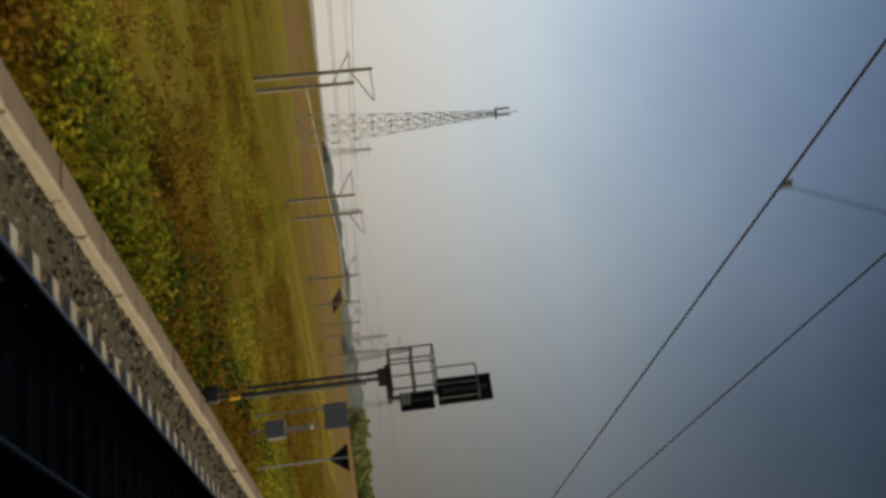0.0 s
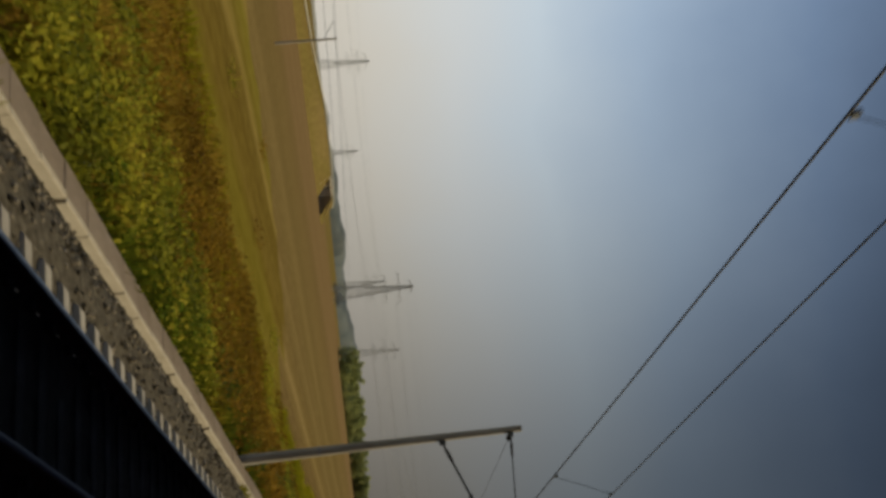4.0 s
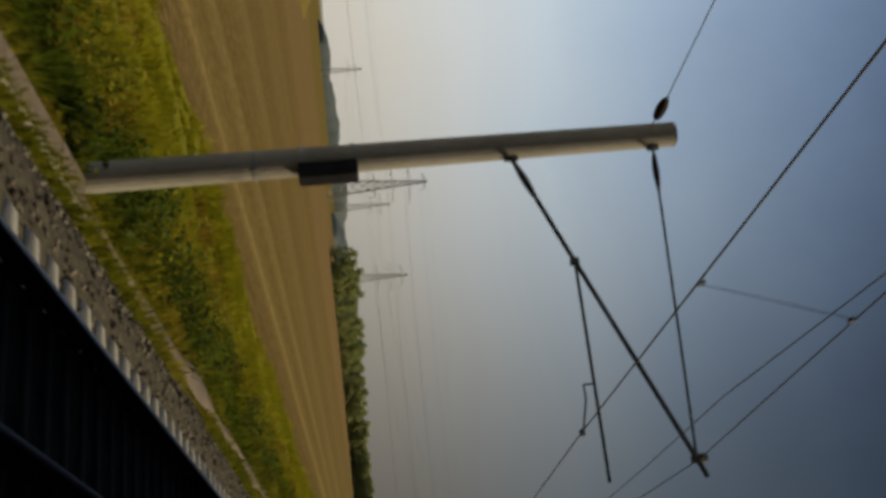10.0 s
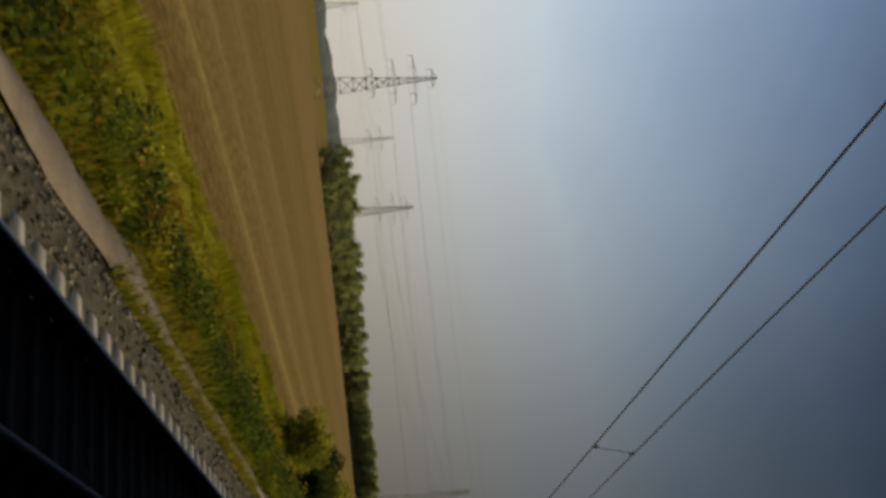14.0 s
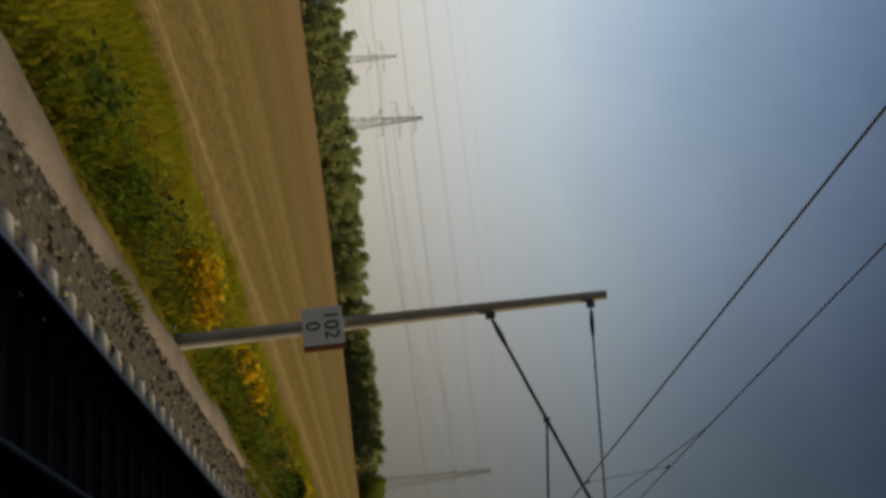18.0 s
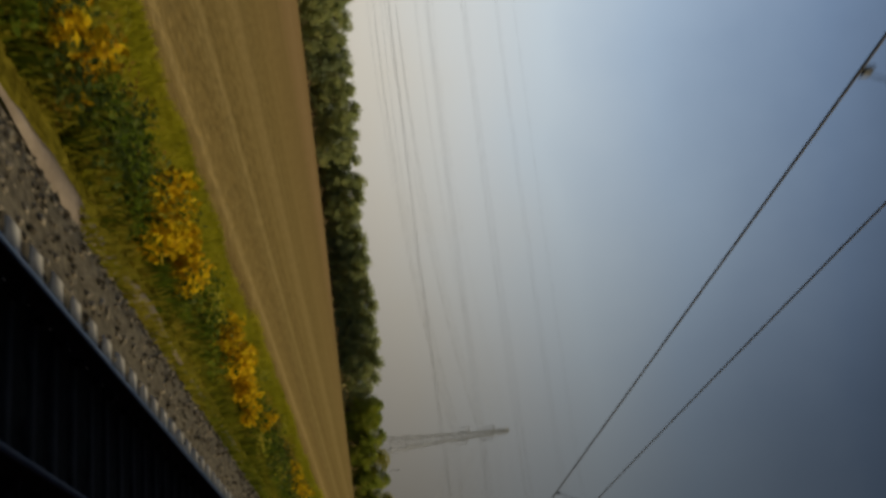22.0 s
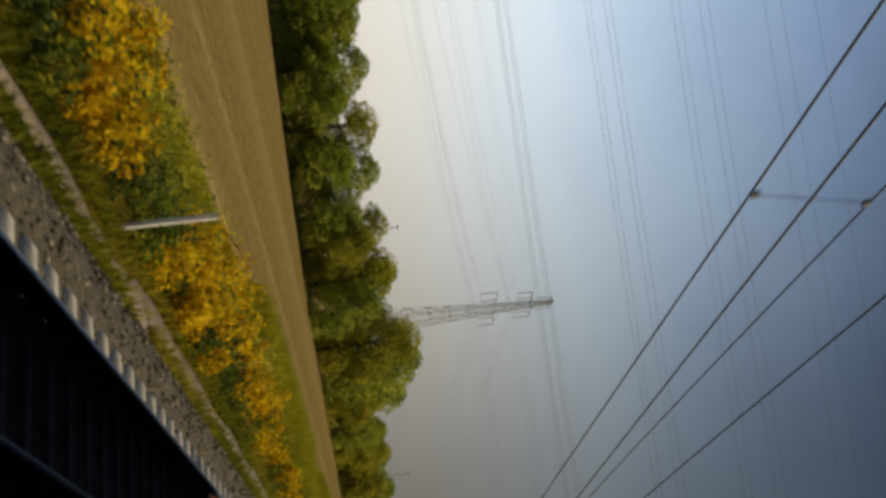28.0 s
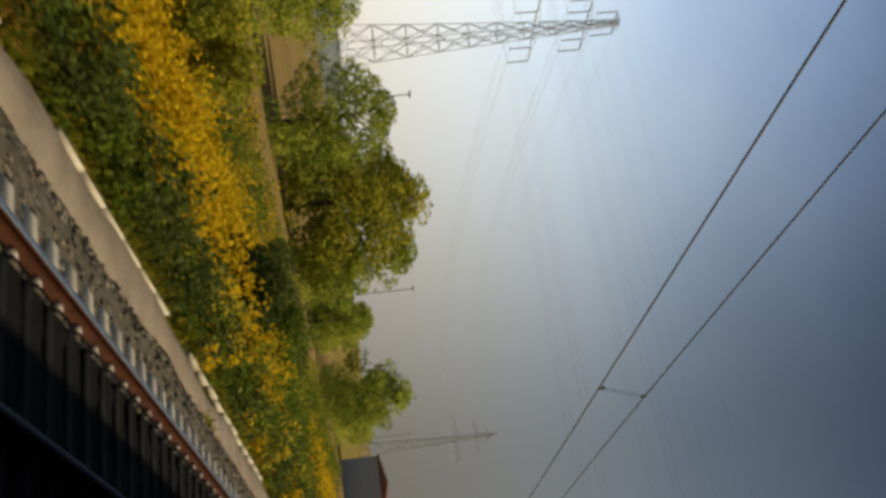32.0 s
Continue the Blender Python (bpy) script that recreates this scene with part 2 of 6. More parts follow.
def ground_material():
    """Verge turf near the line, ploughed strips parallel to it further out, meadow beyond, by distance from the line."""
    m = bpy.data.materials.new("countryside_ground")
    m.use_nodes = True
    n, l = m.node_tree.nodes, m.node_tree.links
    b = n["Principled BSDF"]
    b.inputs["Roughness"].default_value = 0.95
    b.inputs["Specular IOR Level"].default_value = 0.0
    co = n.new("ShaderNodeTexCoord")

    def noise_at(scale, stretch=(1, 1, 1), detail=5):
        mp, q = n.new("ShaderNodeMapping"), n.new("ShaderNodeTexNoise")
        mp.inputs["Scale"].default_value = stretch
        l.new(co.outputs["Object"], mp.inputs[0])
        l.new(mp.outputs[0], q.inputs["Vector"])
        q.inputs["Scale"].default_value, q.inputs["Detail"].default_value = scale, detail
        return q.outputs["Fac"]

    def ramp(src, stops):
        r = n.new("ShaderNodeValToRGB")
        e = r.color_ramp.elements
        for i, (p, c) in enumerate(stops):
            if i < 2:
                e[i].position, e[i].color = p, (*c, 1)
            else:
                e.new(p).color = (*c, 1)
        l.new(src, r.inputs[0])
        return r.outputs[0]

    def mix(fac, a, c):
        x = n.new("ShaderNodeMixRGB")
        for s, i in ((fac, 0), (a, 1), (c, 2)):
            if isinstance(s, float):
                x.inputs[i].default_value = s
            else:
                l.new(s, x.inputs[i])
        return x.outputs[0]

    return m, n, l, b, co, noise_at, ramp, mix


def field_soil():
    m, n, l, b, co, noise_at, ramp, mix = ground_material()
    m.name = "ploughed_soil"
    strips = ramp(noise_at(1.0, (0.0012, 0.20, 0), 4.0), [(0.30, (0.10, 0.066, 0.022)), (0.40, (0.175, 0.117, 0.040)), (0.465, (0.20, 0.14, 0.05)), (0.50, (0.33, 0.24, 0.105)), (0.53, (0.15, 0.102, 0.035)), (0.60, (0.21, 0.15, 0.054)), (0.66, (0.30, 0.215, 0.09)), (0.72, (0.145, 0.10, 0.034))])
    rows = ramp(noise_at(1.0, (0.008, 0.8, 0), 4), [(0.36, (0.10, 0.066, 0.022)), (0.5, (0.19, 0.13, 0.046)), (0.64, (0.30, 0.215, 0.088))])
    blotch = ramp(noise_at(0.05, (0.5, 1, 1), 6), [(0.36, (0.12, 0.082, 0.028)), (0.5, (0.20, 0.138, 0.05)), (0.64, (0.29, 0.205, 0.085))])
    clods = ramp(noise_at(2.4, (0.8, 1, 1), 8), [(0.36, (0.05, 0.033, 0.013)), (0.52, (0.19, 0.13, 0.05)), (0.66, (0.43, 0.32, 0.15))])
    broad = ramp(noise_at(1.0, (0.001, 0.05, 0), 2), [(0.36, (0.11, 0.08, 0.026)), (0.48, (0.21, 0.148, 0.055)), (0.56, (0.16, 0.122, 0.042)), (0.66, (0.31, 0.222, 0.105))])
    at, wob, pos = n.new("ShaderNodeAttribute"), n.new("ShaderNodeMath"), n.new("ShaderNodeMapRange")
    at.attribute_name = "furrow"
    wob.operation = "MULTIPLY_ADD"
    l.new(noise_at(1.0, (0.02, 0.25, 0), 3), wob.inputs[0])
    wob.inputs[1].default_value = 2.6
    l.new(at.outputs["Fac"], wob.inputs[2])
    l.new(wob.outputs[0], pos.inputs["Value"])
    pos.inputs["From Min"].default_value, pos.inputs["From Max"].default_value = 12.3, 101.3
    bands = ramp(pos.outputs[0], [((d - 11.0) / 89.0, c) for d, c in ((11.0, (0.12, 0.077, 0.026)), (14.4, (0.135, 0.088, 0.03)), (15.4, (0.22, 0.155, 0.055)), (16.2, (0.40, 0.295, 0.12)), (16.9, (0.23, 0.165, 0.058)), (19.5, (0.175, 0.125, 0.043)), (22.0, (0.22, 0.16, 0.06)), (23.0, (0.30, 0.222, 0.09)), (24.2, (0.165, 0.118, 0.04)), (30.0, (0.195, 0.142, 0.05)), (35.0, (0.255, 0.185, 0.075)), (39.0, (0.17, 0.125, 0.044)), (58.0, (0.215, 0.15, 0.06)), (75.0, (0.185, 0.128, 0.052)), (96.0, (0.26, 0.165, 0.088)))])
    plain = mix(0.30, mix(0.12, mix(0.25, strips, rows), blotch), broad)
    l.new(mix(0.18, mix(0.55, plain, bands), clods), b.inputs["Base Color"])
    bp = n.new("ShaderNodeBump")
    bp.inputs["Strength"].default_value, bp.inputs["Distance"].default_value = 0.9, 0.2
    l.new(noise_at(2.1, (0.7, 1, 1), 8), bp.inputs["Height"])
    l.new(bp.outputs[0], b.inputs["Normal"])
    return m


def turf():
    m, n, l, b, co, noise_at, ramp, mix = ground_material()
    m.name = "verge_turf"
    large = ramp(noise_at(0.10, (0.6, 1, 1), 4), [(0.35, (0.11, 0.072, 0.011)), (0.47, (0.155, 0.125, 0.014)), (0.58, (0.12, 0.128, 0.013)), (0.7, (0.19, 0.165, 0.02))])
    small = ramp(noise_at(2.2, (1, 1, 1), 6), [(0.32, (0.025, 0.022, 0.004)), (0.5, (0.09, 0.08, 0.010)), (0.7, (0.17, 0.14, 0.02))])
    l.new(mix(0.5, large, small), b.inputs["Base Color"])
    bp = n.new("ShaderNodeBump")
    bp.inputs["Strength"].default_value, bp.inputs["Distance"].default_value = 0.9, 0.15
    l.new(noise_at(5.0, (1, 1, 1), 6), bp.inputs["Height"])
    l.new(bp.outputs[0], b.inputs["Normal"])
    return m


def meadow():
    m, n, l, b, co, noise_at, ramp, mix = ground_material()
    m.name = "meadow_strips"
    large = ramp(noise_at(1.0, (0.008, 0.09, 0), 3), [(0.38, (0.19, 0.13, 0.045)), (0.48, (0.23, 0.165, 0.06)), (0.56, (0.21, 0.165, 0.05)), (0.66, (0.27, 0.195, 0.08))])
    small = ramp(noise_at(0.9, (0.5, 1, 1), 6), [(0.35, (0.09, 0.068, 0.018)), (0.65, (0.23, 0.18, 0.055))])
    l.new(mix(0.4, large, small), b.inputs["Base Color"])
    return m


def waste():
    """Waste land at the start: a bare brown track, tan ruts and grass strips parallel to the line."""
    m, n, l, b, co, noise_at, ramp, mix = ground_material()
    m.name = "waste_land"
    sep, wob, sub = n.new("ShaderNodeSeparateXYZ"), n.new("ShaderNodeMath"), n.new("ShaderNodeMath")
    l.new(co.outputs["Object"], sep.inputs[0])
    wob.operation, sub.operation = "MULTIPLY_ADD", "MULTIPLY_ADD"
    l.new(noise_at(1.0, (0.03, 0.12, 0), 4), wob.inputs[0])
    wob.inputs[1].default_value = 9.0
    l.new(sep.outputs["Y"], wob.inputs[2])
    l.new(wob.outputs[0], sub.inputs[0])
    sub.inputs[1].default_value, sub.inputs[2].default_value = 0.01, -0.045
    bands = ramp(sub.outputs[0], [(0.0, (0.169, 0.14, 0.0147)), (0.19, (0.195, 0.152, 0.0189)), (0.215, (0.169, 0.107, 0.021)), (0.275, (0.156, 0.0976, 0.0231)), (0.285, (0.338, 0.238, 0.0735)), (0.30, (0.195, 0.146, 0.0263)), (0.345, (0.247, 0.201, 0.0315)), (0.36, (0.351, 0.25, 0.0788)), (0.39, (0.21, 0.158, 0.042)), (0.46, (0.19, 0.14, 0.04)), (0.56, (0.25, 0.18, 0.06)), (0.68, (0.24, 0.205, 0.035)), (0.9, (0.28, 0.235, 0.05))])
    streaks = ramp(noise_at(1.0, (0.015, 0.5, 0), 4), [(0.36, (0.10, 0.075, 0.014)), (0.5, (0.17, 0.14, 0.025)), (0.64, (0.27, 0.215, 0.06))])
    small = ramp(noise_at(1.6, (0.6, 1, 1), 6), [(0.35, (0.06, 0.045, 0.008)), (0.65, (0.23, 0.19, 0.04))])
    start = n.new("ShaderNodeMapRange")
    l.new(sep.outputs["X"], start.inputs["Value"])
    start.inputs["From Min"].default_value, start.inputs["From Max"].default_value = 55.0, 95.0
    rough = ramp(noise_at(0.22, (0.35, 1, 1), 5), [(0.34, (0.10, 0.072, 0.010)), (0.48, (0.15, 0.115, 0.014)), (0.58, (0.185, 0.155, 0.018)), (0.68, (0.235, 0.195, 0.028))])
    l.new(mix(0.22, mix(0.25, mix(start.outputs[0], rough, bands), streaks), small), b.inputs["Base Color"])
    return m


M["soil"], M["turf"], M["meadow"], M["waste"] = field_soil(), turf(), meadow(), waste()


# ---------------------------------------------------------------- building helpers
rng = np.random.default_rng(7)


def finish(name, bm, mat, smooth=False):
    me = bpy.data.meshes.new(name)
    bm.to_mesh(me)
    bm.free()
    if mat:
        for q in (mat if isinstance(mat, (list, tuple)) else [mat]):
            me.materials.append(q)
    if smooth:
        for p in me.polygons:
            p.use_smooth = True
    return me


def part(name, bm, mat, parent, label="", smooth=False):
    me = bm if isinstance(bm, bpy.types.Mesh) else finish(name, bm, mat, smooth)
    ob = new(name, me)
    ob.parent = parent
    return tagged(ob, label)


def thing(name, at, label, category, group="", kind="", turn=0.0):
    ob = new(name)
    ob.empty_display_size = 0.2
    ob.matrix_world = pose(*at, 0, 0, turn)
    return tagged(ob, label, category, group, kind)


def trackside(name, x, y, label, category, group="", kind=""):
    """A thing that stands y metres from the line's axis at x and faces along it."""
    return thing(name, (x, y + float(line_y(x)), 0), label, category, group, kind, line_turn(x))


def bent(p):
    """Points given by their distance from the line, moved along with its bend."""
    p = np.array(p, float)
    p[..., 1] += line_y(p[..., 0])
    return p


def array_mesh(name, verts, faces, mat, mat_index=None):
    """A mesh from arrays; faces is (n, 3) or (n, 4)."""
    verts, faces = np.asarray(verts, np.float32), np.asarray(faces, np.int32)
    me = bpy.data.meshes.new(name)
    k, nf = faces.shape[1], len(faces)
    me.vertices.add(len(verts))
    me.vertices.foreach_set("co", verts.ravel())
    me.loops.add(nf * k)
    me.loops.foreach_set("vertex_index", faces.ravel())
    me.polygons.add(nf)
    me.polygons.foreach_set("loop_start", np.arange(0, nf * k, k, dtype=np.int32))
    me.polygons.foreach_set("loop_total", np.full(nf, k, np.int32))
    for q in (mat if isinstance(mat, (list, tuple)) else [mat]):
        me.materials.append(q)
    if mat_index is not None:
        me.polygons.foreach_set("material_index", np.asarray(mat_index, np.int32))
    me.update(calc_edges=True)
    me.validate()
    return me


def box(bm, lo, hi, bevel=0.0):
    lo, hi = Vector(lo), Vector(hi)
    r = bmesh.ops.create_cube(bm, size=1.0, matrix=Matrix.Translation((lo + hi) / 2) @ Matrix.Diagonal((*(hi - lo), 1)))
    if bevel:
        es = list({e for v in r["verts"] for e in v.link_edges})
        bmesh.ops.bevel(bm, geom=es, offset=bevel, segments=1, affect="EDGES")
    return bm


def rod(bm, a, b, r0, r1=None, seg=8):
    a, b = Vector(a), Vector(b)
    d = b - a
    if d.length < 1e-6:
        return bm
    m = Matrix.Translation((a + b) / 2) @ d.to_track_quat("Z", "Y").to_matrix().to_4x4()
    bmesh.ops.create_cone(bm, cap_ends=True, segments=seg, radius1=r0, radius2=r0 if r1 is None else r1, depth=d.length, matrix=m)
    return bm


def rods(pairs, r, seg=6):
    bm = bmesh.new()
    for a, b in pairs:
        rod(bm, a, b, r, None, seg)
    return bm


def tube_mesh(name, pts, r, mat, seg=6):
    """A thin tube along a polyline."""
    pts = np.asarray(pts, float)
    t = np.gradient(pts, axis=0)
    t /= np.linalg.norm(t, axis=1)[:, None]
    up = np.where(np.abs(t[:, 2:3]) > 0.9, [[1.0, 0, 0]], [[0, 0, 1.0]])
    s = np.cross(t, up)
    s /= np.linalg.norm(s, axis=1)[:, None]
    u = np.cross(s, t)
    a = np.arange(seg) * 2 * np.pi / seg
    v = (pts[:, None] + r * (np.cos(a)[None, :, None] * s[:, None] + np.sin(a)[None, :, None] * u[:, None])).reshape(-1, 3)
    i, j = np.meshgrid(np.arange(len(pts) - 1), np.arange(seg), indexing="ij")
    k = (j + 1) % seg
    f = np.stack([i * seg + j, i * seg + k, (i + 1) * seg + k, (i + 1) * seg + j], -1).reshape(-1, 4)
    return array_mesh(name, v, f, mat)


def sag(a, b, drop, n=24):
    s = np.linspace(0, 1, n)[:, None]
    p = np.asarray(a, float) * (1 - s) + np.asarray(b, float) * s
    p[:, 2] -= drop * 4 * (s * (1 - s))[:, 0]
    return p


GROUND_Y = [-4000, -600, -60, -14, -7.0, -4.2, 5.3, 6.8, 9.0, 12.5, 25, 45, 80, 160, 260, 600, 1500, 4500]
GROUND_Z = [-6, -4, -2.2, -1.6, -0.80, -0.78, -0.78, -0.80, -1.00, -1.40, -1.9, -2.5, -3.0, -3.7, -4.2, -4.8, -5.5, -7.0]


def ground_z(y, x=0.0):
    """Height of the land, y metres from the line."""
    bank = np.interp(x, [-400, -100, 160, 260], [0.0, 1.0, 1.0, 0.0]) * np.interp(y, [16, 27, 42, 58, 80, 200], [0, 0.55, 1.05, 1.25, 0.8, 0])
    return np.interp(y, GROUND_Y, GROUND_Z) + bank


def land_z(x, y):
    """Height of the land at a place of the plan."""
    return float(ground_z(y - float(line_y(x)) * float(np.interp(abs(y), [40, 220], [1, 0])), x))


def edge_y(x):
    """Distance from the line at which the ploughed land begins."""
    x = np.asarray(x, float)
    base = np.interp(x, [-100, 40, 60, 100, 114, 135, 150, 200, 260, 320, 500, 730, 760, 800, 830, 850, 870, 900, 1000], [75, 70, 50, 30, 24, 17, 15, 15.6, 16.2, 14.6, 13.4, 13.8, 14.6, 16, 17.5, 19, 20, 21, 22])
    return base + 0.35 * np.sin(x * 0.21) + 0.25 * np.sin(x * 0.57 + 1) + 0.15 * np.sin(x * 1.3)


def far_y(x):
    """Distance at which the ploughed land ends."""
    return np.interp(np.asarray(x, float), [-100, 60, 300, 700, 1000], [160, 420, 430, 260, 230])


def near_noise(x, y, s):
    return 0.5 * np.sin(x * s + 1.7 * np.sin(y * s * 0.8)) + 0.5 * np.sin(y * s * 1.3 + 2.1 * np.sin(x * s * 0.6 + 2))


# ---------------------------------------------------------------- ground
def build_ground():
    xs = np.concatenate([[-4000, -1500, -500, -150], np.arange(-60, 1000, 2.5), [1010, 1050, 1120, 1250, 1500, 2000, 3000, 5000]])
    n = len(xs)
    cols, mats = [], []
    fixed = [-4000, -600, -60, -14, -7, -4.2, 0, 5.3, 5.9, 6.6, 7.4, 8.4, 9.6, 11]
    E, F = edge_y(xs), np.maximum(far_y(xs), edge_y(xs) + 0.5)
    for y in fixed:
        cols.append(np.full(n, float(y)))
    for f in (0.35, 0.7, 1.0):
        cols.append(11 + (E - 11) * f)
    for f in np.concatenate([np.linspace(0.004, 0.1, 14) ** 1.0, [0.15, 0.22, 0.32, 0.5, 0.75, 1.0]]):
        cols.append(E + (F - E) * f)
    for y in (440, 500, 700, 1500, 4500):
        cols.append(np.maximum(np.full(n, float(y)), F + 5))
    Y = np.stack(cols, 1)
    X = np.repeat(xs[:, None], Y.shape[1], 1)
    Z = ground_z(Y, X)
    inside = (X > -70) & (X < 1005)
    verge = inside & (Y > 6.7) & (Y < E[:, None] - 0.2)
    Z = Z + verge * 0.10 * near_noise(X, Y, 1.1)
    k = Y.shape[1]
    i, j = np.meshgrid(np.arange(n - 1), np.arange(k - 1), indexing="ij")
    f = np.stack([i * k + j, (i + 1) * k + j, (i + 1) * k + j + 1, i * k + j + 1], -1).reshape(-1, 4)
    lastverge, lastfield = len(fixed) + 2, len(fixed) + 22
    mi = np.where(j < lastverge, 0, np.where(j < lastfield, 1, 2))
    mi = np.where((j >= 12) & (j < lastverge) & (X[:-1, :-1] > 118) & (X[:-1, :-1] < 700), 3, mi)
    # the waste land thins out into the ploughed field
    limit = 151.0 + 7.0 * np.sin(Y[:-1, :-1] * 0.09) + 4.0 * np.sin(Y[:-1, :-1] * 0.31)
    mi = np.where((Y[:-1, :-1] > 10.5) & (X[:-1, :-1] < limit) & (j < lastfield), 4, mi)
    mi = np.where((X[:-1, :-1] < -60) | (X[:-1, :-1] > 1000), 2, mi)
    D = Y
    Y = Y + line_y(X) * np.interp(np.abs(Y), [40, 220], [1, 0])
    furrow = (D - np.interp(X, [150, 365, 460], [4.4, 4.3, 0.0])).astype(np.float32)
    me = array_mesh("ground", np.stack([X, Y, Z], -1).reshape(-1, 3), f, [M["turf"], M["soil"], M["meadow"], M["lush"], M["waste"]], mi.ravel())
    me.attributes.new("furrow", "FLOAT", "POINT").data.foreach_set("value", furrow.ravel())
    for p in me.polygons:
        p.use_smooth = True
    tagged(new("ground", me), "grassy railway verge, brown ploughed field and distant meadows", "ground", kind="structure")


build_ground()

# ---------------------------------------------------------------- track beside the train
RAIL_NEAR, RAIL_FAR = 2.052, 3.552
TRACK_Y = 2.802
X0, X1 = -45.0, 985.0


def rail_mesh(name, side="railside", gap=True):
    prof = [(-0.036, 0.0, 0), (0.036, 0.0, 0), (0.036, -0.035, 0), (0.010, -0.05, 0), (0.010, -0.135, 0), (0.075, -0.155, 0), (0.075, -0.165, 0), (-0.075, -0.165, 0), (-0.075, -0.155, 0), (-0.010, -0.135, 0), (-0.010, -0.05, 0), (-0.036, -0.035, 0)]
    xs = np.arange(X0, X1, 5.0)
    v = bent(np.array([[(x, p[0] + gap * track_gap(x), p[1]) for p in prof] for x in xs]).reshape(-1, 3))
    k = len(prof)
    i, j = np.meshgrid(np.arange(len(xs) - 1), np.arange(k), indexing="ij")
    f = np.stack([i * k + j, (i + 1) * k + j, (i + 1) * k + (j + 1) % k, i * k + (j + 1) % k], -1).reshape(-1, 4)
    # before 738 m the rail sides take the painted shadow colour
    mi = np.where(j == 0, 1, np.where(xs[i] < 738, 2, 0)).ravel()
    return array_mesh(name, v, f, [M[side], M["railtop" if side == "railside" else "headshade"], M["trackshade"]], mi)


def sleeper_mesh(shade_edge=0.74):
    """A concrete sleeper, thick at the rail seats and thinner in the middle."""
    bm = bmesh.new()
    ys = [-1.3, -1.27, -0.95, -0.5, 0.5, shade_edge, 0.95, 1.27, 1.3]
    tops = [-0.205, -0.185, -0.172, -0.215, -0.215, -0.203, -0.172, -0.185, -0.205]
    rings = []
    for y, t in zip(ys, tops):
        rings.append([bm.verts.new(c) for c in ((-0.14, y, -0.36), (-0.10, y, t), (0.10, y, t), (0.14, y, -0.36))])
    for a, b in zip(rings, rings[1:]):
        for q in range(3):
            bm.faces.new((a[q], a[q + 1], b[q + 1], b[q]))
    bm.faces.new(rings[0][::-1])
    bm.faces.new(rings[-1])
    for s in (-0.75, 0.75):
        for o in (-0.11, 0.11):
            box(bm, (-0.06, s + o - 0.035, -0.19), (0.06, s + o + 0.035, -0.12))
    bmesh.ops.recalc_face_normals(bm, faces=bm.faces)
    # faces towards the train carry the painted shadow, the far ends stay pale
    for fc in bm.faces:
        fc.material_index = 1 if fc.calc_center_median().y < shade_edge - 0.01 else 0
    return finish("sleeper", bm, [M["sleeper"], M["trackshade"]])


def ballast_profile(y):
    return np.interp(y, [-3.2, -2.0, 0.6, 1.3, 4.35, 4.75, 5.75, 6.0], [-0.26, -0.25, -0.26, -0.24, -0.24, -0.27, -0.74, -0.8])


track = thing("railway_track", (0, TRACK_Y, 0), "rusty steel rails on concrete sleepers in grey stone ballast", "railway track", kind="structure")
# the second mesh wears the painted shadow colour along its whole length
rm, rm_dark = rail_mesh("rail"), rail_mesh("rail", "trackshade")
for yy, me_r, lb in ((RAIL_NEAR, rm_dark, "rail coloured dark as if in the train's shadow, with a dark blue head"), (RAIL_FAR, rm, "rust-brown rail with a polished blue-grey head")):
    r = part("rail", me_r, None, track, lb)
    r.matrix_basis = pose(0, yy - TRACK_Y, 0)

# ballast bed with an uneven top
def build_ballast():
    xs = np.arange(X0, X1, 0.5)
    ys = np.concatenate([np.linspace(-4.2, 1.2, 8), np.linspace(1.4, 6.05, 30)])
    X, Y = np.meshgrid(xs, ys, indexing="ij")
    Z = ballast_profile(Y) + rng.normal(0, 0.012, X.shape)
    Z[:, 0] = Z[:, -1] = -0.82
    k = len(ys)
    i, j = np.meshgrid(np.arange(len(xs) - 1), np.arange(k - 1), indexing="ij")
    f = np.stack([i * k + j, (i + 1) * k + j, (i + 1) * k + j + 1, i * k + j + 1], -1).reshape(-1, 4)
    # bed up to the far rail is coloured as lying in the train's shadow
    me = array_mesh("ballast_bed", bent(np.stack([X, Y, Z], -1)).reshape(-1, 3), f, [M["ballast"], M["ballastshade"]], np.where(Y[:-1, :-1] < 3.5, 1, 0).ravel())
    tagged(new("ballast_bed", me), "bed of grey-brown crushed stone ballast", "ballast", kind="structure")


build_ballast()


def scatter_solids(name, centres, sizes, mat):
    """Small angular stones, eight faces each."""
    n = len(centres)
    base = np.array([(1, 0, 0), (-1, 0, 0), (0, 1, 0), (0, -1, 0), (0, 0, 1), (0, 0, -1)], float)
    tri = np.array([(0, 2, 4), (2, 1, 4), (1, 3, 4), (3, 0, 4), (2, 0, 5), (1, 2, 5), (3, 1, 5), (0, 3, 5)])
    v = base[None] * rng.uniform(0.55, 1.15, (n, 6, 1)) + rng.normal(0, 0.22, (n, 6, 3))
    a = rng.uniform(0, 2 * np.pi, n)
    c, s = np.cos(a)[:, None], np.sin(a)[:, None]
    v = np.stack([v[..., 0] * c - v[..., 1] * s, v[..., 0] * s + v[..., 1] * c, v[..., 2] * 0.75], -1)
    v = v * sizes[:, None, None] + centres[:, None]
    f = (tri[None] + (np.arange(n) * 6)[:, None, None]).reshape(-1, 3)
    return array_mesh(name, v.reshape(-1, 3), f, mat)


